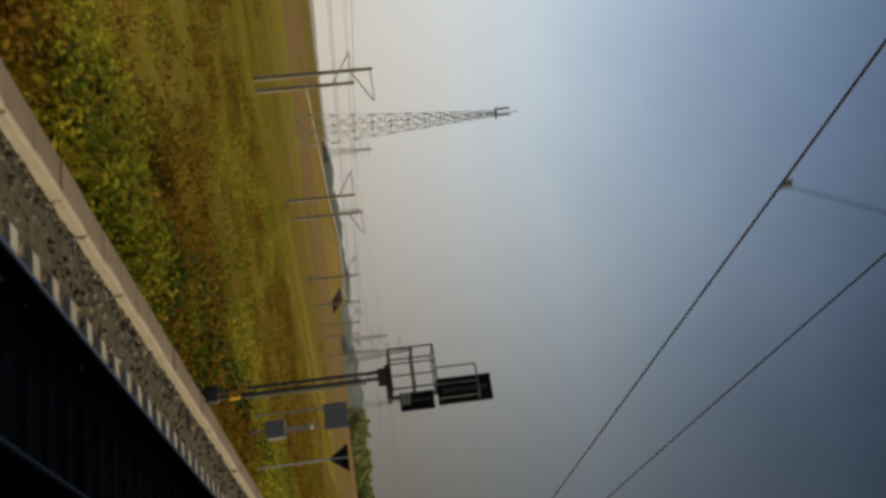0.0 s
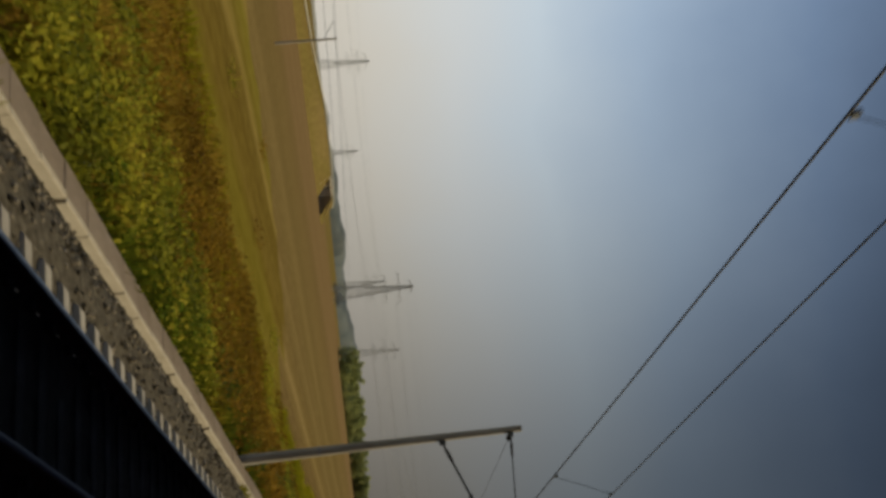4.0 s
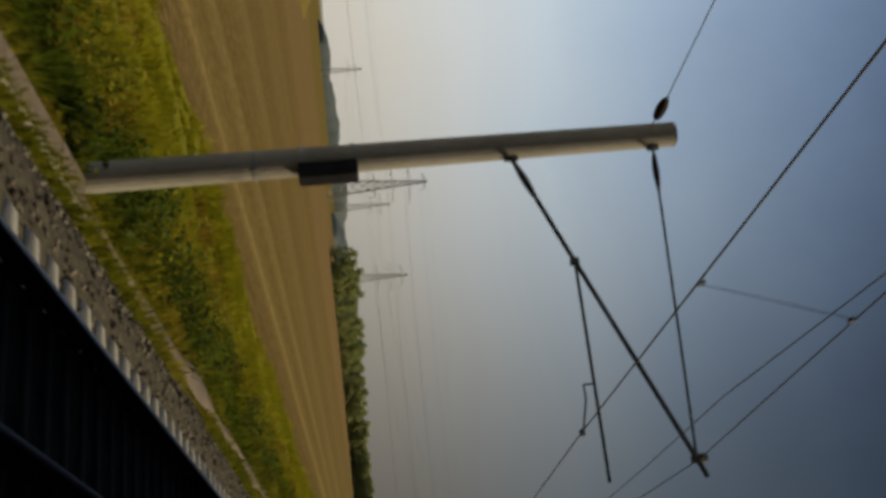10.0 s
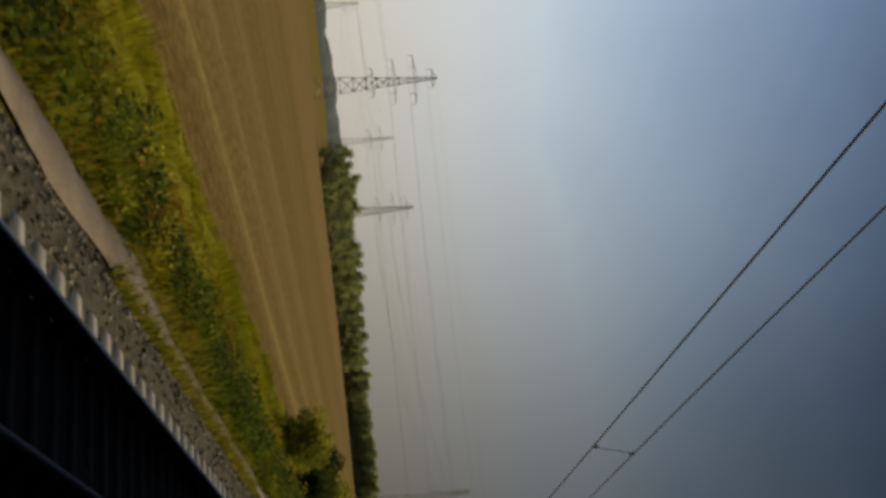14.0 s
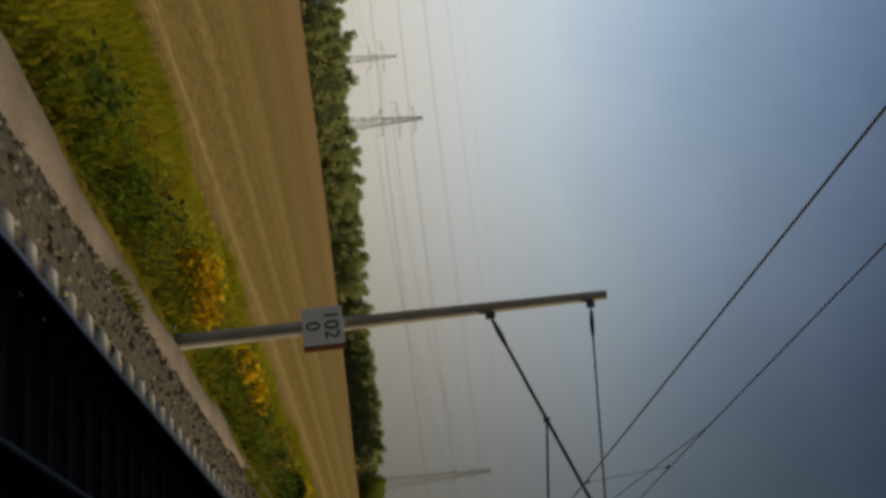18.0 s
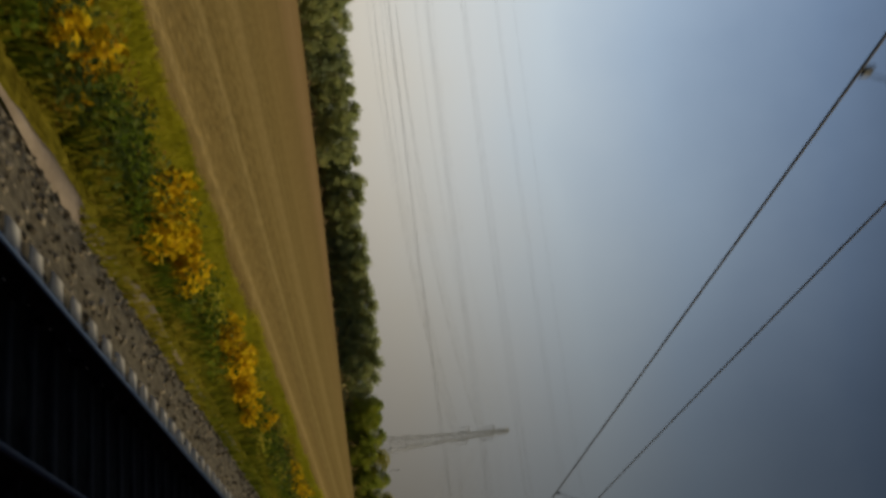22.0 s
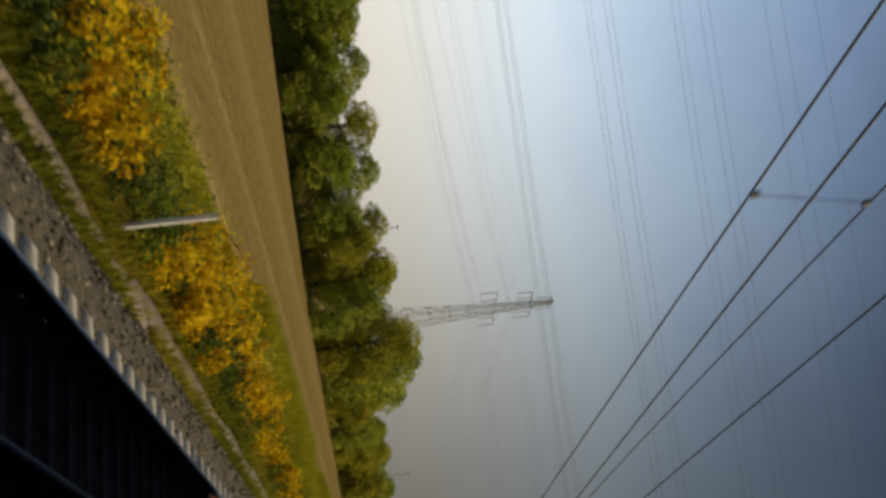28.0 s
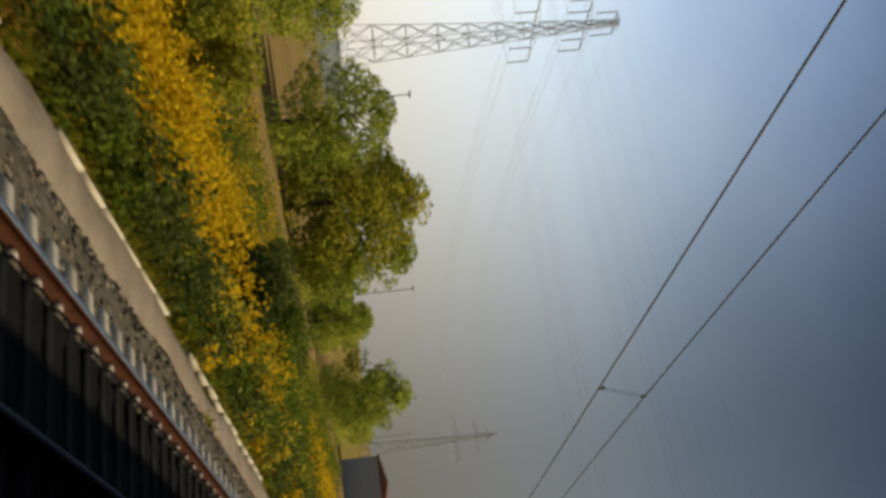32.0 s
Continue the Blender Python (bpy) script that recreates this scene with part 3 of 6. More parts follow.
def build_stones():
    n = 74000
    x = rng.uniform(-5, 905, n)
    y = rng.uniform(3.6, 5.95, n)
    y = np.where((y > 5.75) & (rng.random(n) < 0.5), y - 1.0, y)
    keep = ~((np.abs((x + 45) % 0.6 - 0.3) < 0.13) & (y < 4.12))
    x, y = x[keep], y[keep]
    c = bent(np.stack([x, y, ballast_profile(y) + 0.012], 1))
    st = new("ballast_stones", scatter_solids("ballast_stones", c, rng.uniform(0.024, 0.056, len(x)), M["stone"]))
    tagged(st, "loose angular ballast stones in greys and browns", "ballast", kind="stuff")


build_stones()

# ---------------------------------------------------------------- the train that carries the view
def build_train():
    """Unseen coaches of the train, on its own track all along, to cast its shadow."""
    x = -70.0
    first = True
    while x < 960:
        length = 26.0
        # coaches beyond 735 m are made lower to draw the shadow edge back
        low = x > 735
        top, eave = (3.72, 3.42) if low else (4.22, 3.91)
        t = thing("passenger_coach", (x, -1.35 + float(line_y(x)), 0), "red passenger coach with a dark window band and grey roof", "train coach", "coaches of the train", turn=math.degrees(math.atan2(float(line_y(x + 26) - line_y(x)), 26.0)))
        bm = bmesh.new()
        box(bm, (0.15, -1.2, 0.35), (length - 0.15, 1.2, eave), 0.06)
        part("body", bm, M["coach"], t)
        bm = bmesh.new()
        prof = [(-1.2, eave), (-1.0, top - 0.12), (-0.6, top), (0.6, top), (1.0, top - 0.12), (1.2, eave)]
        a = [bm.verts.new((0.15, y, z)) for y, z in prof]
        b = [bm.verts.new((length - 0.15, y, z)) for y, z in prof]
        for q in range(len(prof) - 1):
            bm.faces.new((a[q], b[q], b[q + 1], a[q + 1]))
        bm.faces.new(a)
        bm.faces.new(b[::-1])
        part("roof", bm, M["roofing"], t)
        # added unseen block that stops sunlight passing between the coaches
        bm = bmesh.new()
        box(bm, (length - 0.17, -1.18, 0.3), (length + 0.37, 1.18, top - 0.03), 0.03)
        part("gangway_bellows", bm, M["black"], t)
        for k in range(10):
            bm = bmesh.new()
            box(bm, (2.2 + k * 2.2, 1.195, 1.9), (3.9 + k * 2.2, 1.215, 2.85), 0.005)
            part("window", bm, M["darkglass"], t)
        for k in (4.0, length - 4.0):
            bm = bmesh.new()
            box(bm, (k - 1.6, -0.95, 0.3), (k + 1.6, 0.95, 0.6))
            for w in (-1.2, 1.2):
                for s in (-0.75, 0.75):
                    rod(bm, (k + w, s - 0.06, 0.46), (k + w, s + 0.06, 0.46), 0.46, None, 20)
            part("bogie", bm, M["darksteel"], t)
        x += length + 0.2


build_train()

own = thing("own_track", (0, -1.35, 0), "rails carrying the train", "railway track", kind="structure")
for yy in (-0.75, 0.75):
    part("rail", rail_mesh("rail", gap=False), None, own).matrix_basis = pose(0, yy, 0)

# ---------------------------------------------------------------- catenary
# x, mast top, contact wire and messenger distance from the axis, arm pushing the wire away from the mast
MASTS = [
    (-9.0, 7.0, 2.62, 2.15, 0), (57.75, 6.9, 1.95, 2.14, 1), (125.3, 7.0, 2.66, 2.2, 0), (191.85, 7.1, 1.97, 2.11, 1),
    (261.2, 6.95, 2.60, 2.17, 0), (329.45, 7.2, 2.0, 2.18, 1), (397.0, 7.05, 2.63, 2.2, 0), (472.2, 7.15, 2.1, 2.2, 1),
    (534.9, 7.1, 2.74, 2.29, 0), (599.6, 6.9, 2.17, 2.14, 1), (656.0, 7.3, 2.68, 2.25, 0), (712.5, 7.1, 2.72, 2.6, 1),
    (766.3, 7.9, 2.95, 2.75, 0), (831.0, 6.78, 3.07, 2.93, 0), (897.0, 7.0, 3.55, 3.4, 0), (958.0, 7.0, 3.4, 3.4, 0)]
POLES = [m[0] for m in MASTS]
POLE_Y = 6.46
CON_Z, MES_Z = 5.06, 6.42


def insulator(bm, a, b, r=0.06):
    """Slim rod insulator: one turned body with close-set sheds between two points."""
    a, b = Vector(a), Vector(b)
    d = b - a
    side = d.cross(Vector((0.3, 1, 0.2))).normalized()
    up = d.cross(side).normalized()
    prof, n = [(0.0, 0.024), (0.05, 0.026)], 9
    for k in range(n):
        s = 0.06 + 0.88 * k / n
        w = r * (0.62 + 0.38 * math.sin(math.pi * (k + 0.5) / n))
        prof += [(s + 0.012, w), (s + 0.05, w * 0.8), (s + 0.075, w * 0.55)]
    prof += [(0.95, 0.026), (1.0, 0.024)]
    rings = [[bm.verts.new(a + d * s + (side * math.cos(q * math.pi / 4) + up * math.sin(q * math.pi / 4)) * w) for q in range(8)] for s, w in prof]
    for p, q in zip(rings, rings[1:]):
        for k in range(8):
            bm.faces.new((p[k], p[(k + 1) % 8], q[(k + 1) % 8], q[k]))
    bm.faces.new(rings[0][::-1])
    bm.faces.new(rings[-1])
    bmesh.ops.recalc_face_normals(bm, faces=bm.faces)
    return bm


def cantilever(parent, x, con_y, mes_y, push, root_z, tie_z, root_y=-0.17, con_z=CON_Z, mes_z=MES_Z):
    """Raking tube, top tie, registration tube and steady arm, in the pole's own space."""
    cy, my = con_y - POLE_Y, mes_y - POLE_Y
    head = Vector((x, my, mes_z - 0.05))
    root, tie = Vector((x, root_y, root_z)), Vector((x, root_y, tie_z))
    for zz, hh in ((root_z, 0.09), (tie_z, 0.07)):
        bm = box(bmesh.new(), (x - 0.05, root_y - 0.03, zz - hh), (x + 0.05, root_y + 0.18, zz + hh), 0.012)
        rod(bm, (x, root_y - 0.02, zz - hh), (x, root_y - 0.02, zz + hh), 0.03, None, 8)
        part("bracket", bm, M["darksteel"], parent)
    d = (head - root).normalized()
    part("insulator", insulator(bmesh.new(), root + d * 0.08, root + d * 0.68), M["insulator"], parent)
    part("raking_tube", rods([(root, root + d * 0.1), (root + d * 0.66, head + d * 0.24)], 0.032, 8), M["darksteel"], parent)
    e = (head - tie).normalized()
    part("insulator", insulator(bmesh.new(), tie + e * 0.1, tie + e * 0.62, 0.052), M["insulator"], parent)
    part("top_tie", rods([(tie, tie + e * 0.12), (tie + e * 0.6, head)], 0.017, 8), M["darksteel"], parent)
    mid = root.lerp(head, 0.5 if push else 0.37)
    far = Vector((x, cy - (1.0 if push else 0.6), con_z + (0.12 if push else 0.24)))
    part("registration_tube", rods([(mid, far)], 0.021, 8), M["darksteel"], parent)
    part("tube_clamp", box(bmesh.new(), (x - 0.04, mid.y - 0.05, mid.z - 0.06), (x + 0.04, mid.y + 0.05, mid.z + 0.05), 0.012), M["darksteel"], parent)
    wire = Vector((x, cy, con_z + 0.03))
    hold = Vector((x, cy + (-0.85 if push else 0.58), con_z + 0.13))
    on_tube = mid.lerp(far, (mid.y - hold.y) / (mid.y - far.y))
    arm = rods([(on_tube, hold), (hold, hold.lerp(wire, 0.3) + Vector((0, 0, 0.03))), (hold.lerp(wire, 0.3) + Vector((0, 0, 0.03)), wire)], 0.013, 6)
    part("steady_arm", arm, M["darksteel"], parent)
    part("wire_clip", box(bmesh.new(), (x - 0.03, cy - 0.03, con_z - 0.01), (x + 0.03, cy + 0.05, con_z + 0.05), 0.008), M["darksteel"], parent)
    bm = bmesh.new()
    box(bm, (x - 0.06, head.y - 0.05, head.z - 0.06), (x + 0.06, head.y + 0.05, head.z + 0.12), 0.015)
    box(bm, (x - 0.14, head.y - 0.02, head.z + 0.02), (x + 0.14, head.y + 0.02, head.z + 0.07), 0.008)
    part("wire_clamp", bm, M["darksteel"], parent)


def build_pole(i, mast):
    x, top, con, mes, push = mast
    foot = float(ground_z(POLE_Y)) - 0.05
    strong = i in (4, 10, 12, 13)
    r0, r1 = {4: (0.20, 0.165), 10: (0.20, 0.14), 12: (0.18, 0.135), 13: (0.215, 0.15)}[i] if strong else (0.15, 0.092)
    t = trackside("catenary_pole", x, POLE_Y, "tapered round concrete catenary pole with a steel cantilever arm", "catenary pole", "catenary poles along the track")
    part("mast", rod(bmesh.new(), (0, 0, foot), (0, 0, top), r0, r1, 20), M["concrete"], t, smooth=False)
    part("foundation", rod(bmesh.new(), (0, 0, foot - 0.3), (0, 0, foot + 0.04), 0.36, 0.33, 16), M["kerb"], t)
    part("cap", rod(bmesh.new(), (0, 0, top), (0, 0, top + 0.025), r1 + 0.003, r1 - 0.015, 16), M["darksteel"], t)
    # earthing clamp band low on the mast
    w = r0 + (r1 - r0) * 0.28
    part("earth_band", rod(bmesh.new(), (0, 0, 1.42), (0, 0, 1.47), w + 0.006, None, 16), M["steel"], t)
    if i == 12:
        cantilever(t, -0.63, con, mes, 0, 4.72, 6.66, root_y=-0.32, con_z=5.1, mes_z=6.52)
        cantilever(t, 0.63, 2.55, 2.37, 0, 4.88, 6.78, root_y=-0.32, con_z=5.45, mes_z=7.0)
        for zz in (4.8, 6.72):
            bm = box(bmesh.new(), (-0.70, -0.30, zz - 0.05), (0.70, -0.22, zz + 0.05), 0.01)
            box(bm, (-0.2, -0.24, zz - 0.06), (0.2, 0.0, zz + 0.06), 0.01)
            part("spreader_bar", bm, M["darksteel"], t)
    else:
        cantilever(t, 0.0, con, mes, push, top - 2.2, top - 0.3)
    return t


poles = [build_pole(i, m) for i, m in enumerate(MASTS)]


def tension_wheel(t, x, y, z):
    """Spoked tensioning wheel, its plane along the line, between two dark cheek plates."""
    n, rim = 20, []
    for k in range(n):
        a, b = 2 * math.pi * k / n, 2 * math.pi * (k + 1) / n
        rim.append(((x + 0.24 * math.cos(a), y, z + 0.24 * math.sin(a)), (x + 0.24 * math.cos(b), y, z + 0.24 * math.sin(b))))
    bm = rods(rim, 0.034, 6)
    for k in range(6):
        a = math.pi * k / 3 + 0.3
        rod(bm, (x, y, z), (x + 0.22 * math.cos(a), y, z + 0.22 * math.sin(a)), 0.02, None, 6)
    rod(bm, (x, y - 0.07, z), (x, y + 0.07, z), 0.08, None, 12)
    wheel = part("tension_wheel", bm, M["darksteel"], t, "dark spoked tensioning wheel")
    part("cheek_plate", box(bmesh.new(), (x - 0.09, y - 0.1, z - 0.13), (x + 0.09, y - 0.07, z + 0.13), 0.01), M["darksteel"], wheel)


def pole_extras():
    # box on the pole where the anchor rope ends
    t = poles[4]
    part("switch_box", box(bmesh.new(), (-0.28, -0.36, 2.0), (-0.0, -0.14, 2.75), 0.02), M["black"], t, "dark switch box strapped to the pole")
    for zz in (2.05, 2.7):
        part("strap", rod(bmesh.new(), (0, 0, zz - 0.02), (0, 0, zz + 0.02), 0.205, None, 16), M["steel"], t)
    # kilometre board, facing along the line
    t = poles[7]
    bm = bmesh.new()
    box(bm, (-0.215, -0.42, 1.50), (-0.185, 0.30, 2.24), 0.01)
    board = part("kilometre_board", bm, M["white"], t, "white kilometre board with black figures")
    part("board_flange", box(bmesh.new(), (-0.184, -0.45, 1.49), (0.06, -0.40, 2.25)), M["railside"], board, "rusty folded edge of the board")
    for text, z, size in (("102", 1.90, 0.37), ("0", 1.56, 0.37)):
        cu = bpy.data.curves.new("figures", "FONT")
        cu.body, cu.size, cu.align_x, cu.extrude = text, size, "CENTER", 0.002
        tmp = bpy.data.objects.new("figures", cu)
        scene.collection.objects.link(tmp)
        bpy.context.view_layer.update()
        me = bpy.data.meshes.new_from_object(tmp.evaluated_get(bpy.context.evaluated_depsgraph_get()))
        bpy.data.objects.remove(tmp)
        me.materials.clear()
        me.materials.append(M["black"])
        ob = part("figures", me, None, board)
        ob.matrix_basis = Matrix.Translation((-0.222, -0.06, z)) @ Euler((radians(90), 0, radians(-90))).to_matrix().to_4x4()
    # tensioning weights and wheels on the anchor poles
    for i, side, up in ((10, -1, 0.0), (13, 1, 0.3)):
        t = poles[i]
        for k, (xx, yy, lift) in enumerate(((-0.18, side * 0.42, 0.0), (0.18, side * 0.56, 0.12))):
            for q in range(13):
                zz = 1.52 + up + lift + q * 0.105
                part("tension_weight", rod(bmesh.new(), (xx, yy, zz), (xx, yy, zz + 0.09), 0.125, 0.12, 14), M["kerb"], t, "round concrete tension weight")
            part("weight_rod", rods([((xx, yy, 1.38 + up + lift), (xx, yy, 3.35 + up + lift))], 0.016), M["darksteel"], t)
            part("weight_cable", rods([((xx, yy, 3.3 + up + lift), (xx * 0.6, side * (0.30 + 0.10 * k), 5.62 + 0.2 * k))], 0.011), M["wire"], t)
            tension_wheel(t, xx * 0.6, side * (0.30 + 0.10 * k), 5.68 + 0.27 * k)
        for zz in (5.45, 5.98):
            part("wheel_bracket", box(bmesh.new(), (-0.24, min(-side * 0.2, side * 0.5), zz), (-0.19, max(-side * 0.2, side * 0.5), zz + 0.07), 0.008), M["darksteel"], t)
            part("clamp_block", box(bmesh.new(), (-0.2, -side * 0.27 - 0.1, zz - 0.06), (0.12, -side * 0.27 + 0.1, zz + 0.16), 0.03), M["darksteel"], t, "dark clamp block on the pole")
        part("bracket_bar", box(bmesh.new(), (-0.24, side * 0.38 - 0.03, 5.5), (-0.2, side * 0.38 + 0.03, 6.04), 0.008), M["darksteel"], t)
        part("guide_rod", rods([((0.0, side * 0.72, 0.5), (0.0, side * 0.72, 3.7)), ((0.0, side * 0.2, 0.7), (0.0, side * 0.72, 0.7)), ((0.0, side * 0.2, 3.6), (0.0, side * 0.72, 3.6)), ((0.0, side * 0.2, 2.2), (0.0, side * 0.72, 2.0))], 0.014), M["steel"], t)
    # switch gear on top of the overlap pole
    t = poles[12]
    for xx in (-0.12, 0.12):
        part("switch_frame", rods([((xx, -0.31, 7.92), (xx, 0.66, 8.56))], 0.035), M["darksteel"], t)
        part("frame_strut", rods([((xx, 0.12, 8.22), (xx, 0.5, 8.68)), ((xx, 0.5, 8.68), (xx, 0.64, 8.58))], 0.025), M["darksteel"], t)
    for y, z in ((-0.25, 7.96), (0.2, 8.26), (0.5, 8.66)):
        part("frame_tie", rods([((-0.14, y, z), (0.14, y, z))], 0.028), M["darksteel"], t)
    part("pole_head", box(bmesh.new(), (-0.17, -0.17, 7.82), (0.17, 0.2, 8.08), 0.02), M["darksteel"], t)
    part("insulator_rod", rods([((0, 0.66, 8.6), (0, 0.63, 9.05))], 0.02), M["steel"], t)
    for (y0, z0), (y1, z1), r in (((0.63, 9.03), (0.58, 9.5), 0.07), ((-0.22, 8.3), (-0.26, 8.68), 0.085), ((-0.45, 8.34), (-0.47, 8.66), 0.085)):
        part("insulator", insulator(bmesh.new(), (0, y0, z0), (0, y1, z1), r), M["insulator"], t)
    for z, y0, y1 in ((8.18, -0.53, -0.2), (8.7, -0.54, -0.18)):
        part("end_plate", box(bmesh.new(), (-0.06, y0, z - 0.03), (0.06, y1, z + 0.03), 0.01), M["darksteel"], t)
        for y in (-0.22, -0.46):
            part("plate_stud", rods([((0, y, z), (0, y, z + (0.14 if z < 8.5 else -0.05)))], 0.02), M["darksteel"], t)
    part("switch_blade", rods([((-0.16, 0.15, 8.48), (-0.16, -0.54, 7.88))], 0.03), M["steel"], t, "bright steel switch blade")
    part("blade_arm", rods([((-0.12, -0.31, 7.92), (-0.06, -0.24, 8.18))], 0.03), M["darksteel"], t)
    part("operating_lever", rods([((-0.16, -0.26, 7.86), (-0.16, -0.42, 7.6)), ((-0.16, -0.42, 7.6), (-0.16, -0.85, 7.28)), ((-0.16, -0.26, 7.86), (-0.16, -0.55, 7.78)), ((-0.16, -0.55, 7.78), (-0.16, -0.85, 7.28))], 0.026), M["darksteel"], t)
    for pts in ([(0, 0.58, 9.56), (0, 0.36, 9.24), (0, 0.1, 8.87)], [(0, 0.59, 9.56), (0, 0.5, 9.42), (0, 0.22, 9.24), (0, -0.05, 9.08), (0, -0.18, 8.74)]):
        part("jumper_cable", tube_mesh("jumper_cable", pts, 0.011, M["wire"]), None, t)
    part("drive_box", box(bmesh.new(), (-0.3, -0.36, -0.4), (-0.1, -0.2, 0.05), 0.02), M["greenpaint"], t, "pale switch drive box at the pole foot")


pole_extras()


def spot(x, y, z):
    """A place y metres from the axis at x."""
    return (x, y + float(line_y(x)), z)


def build_wires():
    for i in range(len(MASTS) - 1):
        (a, _, ca, ma, _), (b, _, cb, mb, _) = MASTS[i], MASTS[i + 1]
        span = b - a
        t = thing("overhead_line", (0, 0, 0), "overhead contact wire with messenger cable and thin droppers", "overhead line", "overhead line spans")
        contact = sag(spot(a, ca, CON_Z), spot(b, cb, CON_Z), 0.02, 10)
        part("contact_wire", tube_mesh("contact_wire", contact, 0.009, M["wire"]), None, t)
        drop = 0.92 * span / 67
        mess = sag(spot(a, ma, MES_Z), spot(b, mb, MES_Z), drop, 60)
        part("messenger_cable", tube_mesh("messenger_cable", mess, 0.008, M["wire"]), None, t)

        def over(x):
            return np.array([x, np.interp(x, mess[:, 0], mess[:, 1]), np.interp(x, mess[:, 0], mess[:, 2])])

        def under(x):
            return np.array([x, np.interp(x, contact[:, 0], contact[:, 1]), CON_Z])

        n = max(5, int(span / 9.5))
        for k in range(n):
            x = a + span * (k + 0.5) / n
            part("dropper", rods([(under(x), over(x))], 0.004, 5), M["wire"], t)
            for q, up in ((under(x), 1), (over(x), -1)):
                part("dropper_clamp", box(bmesh.new(), q + np.array([-0.03, -0.014, min(0, up * 0.045)]), q + np.array([0.03, 0.014, max(0, up * 0.045)])), M["darksteel"], t)
        # stitch wires slung below the messenger on both sides of the pole
        for x0, x1 in ((a, a + 7.5), (b, b - 7.5)):
            p, q = over(x0), over(x1)
            low = p * 0.6 + q * 0.4
            low[2] = CON_Z + 0.72
            pole_side = p + np.array([0, 0, -0.62])
            part("stitch_wire", rods([(pole_side, low), (low, q)], 0.006, 5), M["wire"], t)
    # ropes that anchor the line from two poles at its midpoint
    t = thing("anchor_rope", (0, 0, 0), "thin steel ropes from two pole tops to the messenger between them", "anchor rope")
    for i, top in ((2, 6.75), (4, 6.6)):
        side = 1 if i == 2 else -1
        a, b = Vector(spot(POLES[i] + side * 0.2, POLE_Y, top)), Vector(spot(POLES[3], MASTS[3][3], MES_Z))
        d = (b - a).normalized()
        part("strain_insulator", insulator(bmesh.new(), a + d * 0.3, a + d * 0.85, 0.075), M["insulator"], t)
        part("rope", tube_mesh("rope", np.concatenate([[a], sag(a + d * 0.85, b, 0.55, 24)]), 0.007, M["wire"]), None, t)
    # second pair in the overlap section, from the wheels of one anchor pole to those of the other
    t = thing("overlap_line", (0, 0, 0), "second contact wire and messenger between two anchor poles", "overhead line")
    rows = (("contact_wire", 5.9, CON_Z + 0.02, 5.45, 2.52, 2.35, 0.04, 0.30, 0.5), ("messenger_cable", 6.15, MES_Z - 0.05, 7.0, 2.05, 2.37, 0.75, 0.40, 1.75))
    for name, z_end, z11, z12, y11, y12, dz, off, reach in rows:
        stops = [spot(POLES[10] + 0.3, POLE_Y - off, z_end), spot(POLES[11], y11, z11), spot(POLES[12] + 0.63, y12, z12), spot(POLES[13] - 0.3, POLE_Y + off, z_end)]
        for k in range(3):
            a, b = Vector(stops[k]), Vector(stops[k + 1])
            d = (b - a).normalized()
            if k != 1:
                near, sign = (a, 1) if k == 0 else (b, -1)
                part("strain_wire", rods([(near, near + d * sign * reach)], 0.01), M["wire"], t)
                part("strain_insulator", insulator(bmesh.new(), near + d * sign * reach, near + d * sign * (reach + 0.8), 0.062), M["insulator"], t)
                if k == 0:
                    a = a + d * (reach + 0.8)
                else:
                    b = b - d * (reach + 0.8)
            part(name, tube_mesh(name, sag(a, b, dz if k == 1 else 0.25, 24), 0.009, M["wire"]), None, t)
    # section insulators and jumpers ahead of the overlap pole
    for x, y, z in ((763.6, 2.35, 5.42), (763.6, 2.37, 6.86)):
        a, b = Vector(spot(x, y, z)), Vector(spot(x + 0.45, y, z))
        part("strain_insulator", insulator(bmesh.new(), a, b, 0.07), M["insulator"], t)
    for a0, b0, dz in (((768.9, 2.75, 6.35), (770.6, 2.3, 6.85), 0.5), ((769.2, 2.75, 6.3), (770.3, 2.85, 5.1), -0.3)):
        part("jumper_cable", tube_mesh("jumper_cable", sag(spot(*a0), spot(*b0), dz, 16), 0.011, M["wire"]), None, t)


build_wires()

# ---------------------------------------------------------------- service path
def build_path():
    """Concrete cable-duct path beside the ballast: pale kerb and brownish slabs, ending and starting where weeds have taken it."""
    p = thing("cable_duct_path", (0, 0, 0), "brownish concrete cable duct path with a pale kerb", "path", kind="structure")
    slab = bmesh.new()
    box(slab, (-0.498, -0.23, -0.12), (0.498, 0.23, 0.0), 0.012)
    slab_me = finish("slab", slab, M["slab"])
    kerb = bmesh.new()
    box(kerb, (-0.498, -0.05, -0.14), (0.498, 0.05, 0.025), 0.012)
    kerb_me = finish("kerb", kerb, M["kerb"])
    return p, slab_me, kerb_me


path, slab_me, kerb_me = build_path()


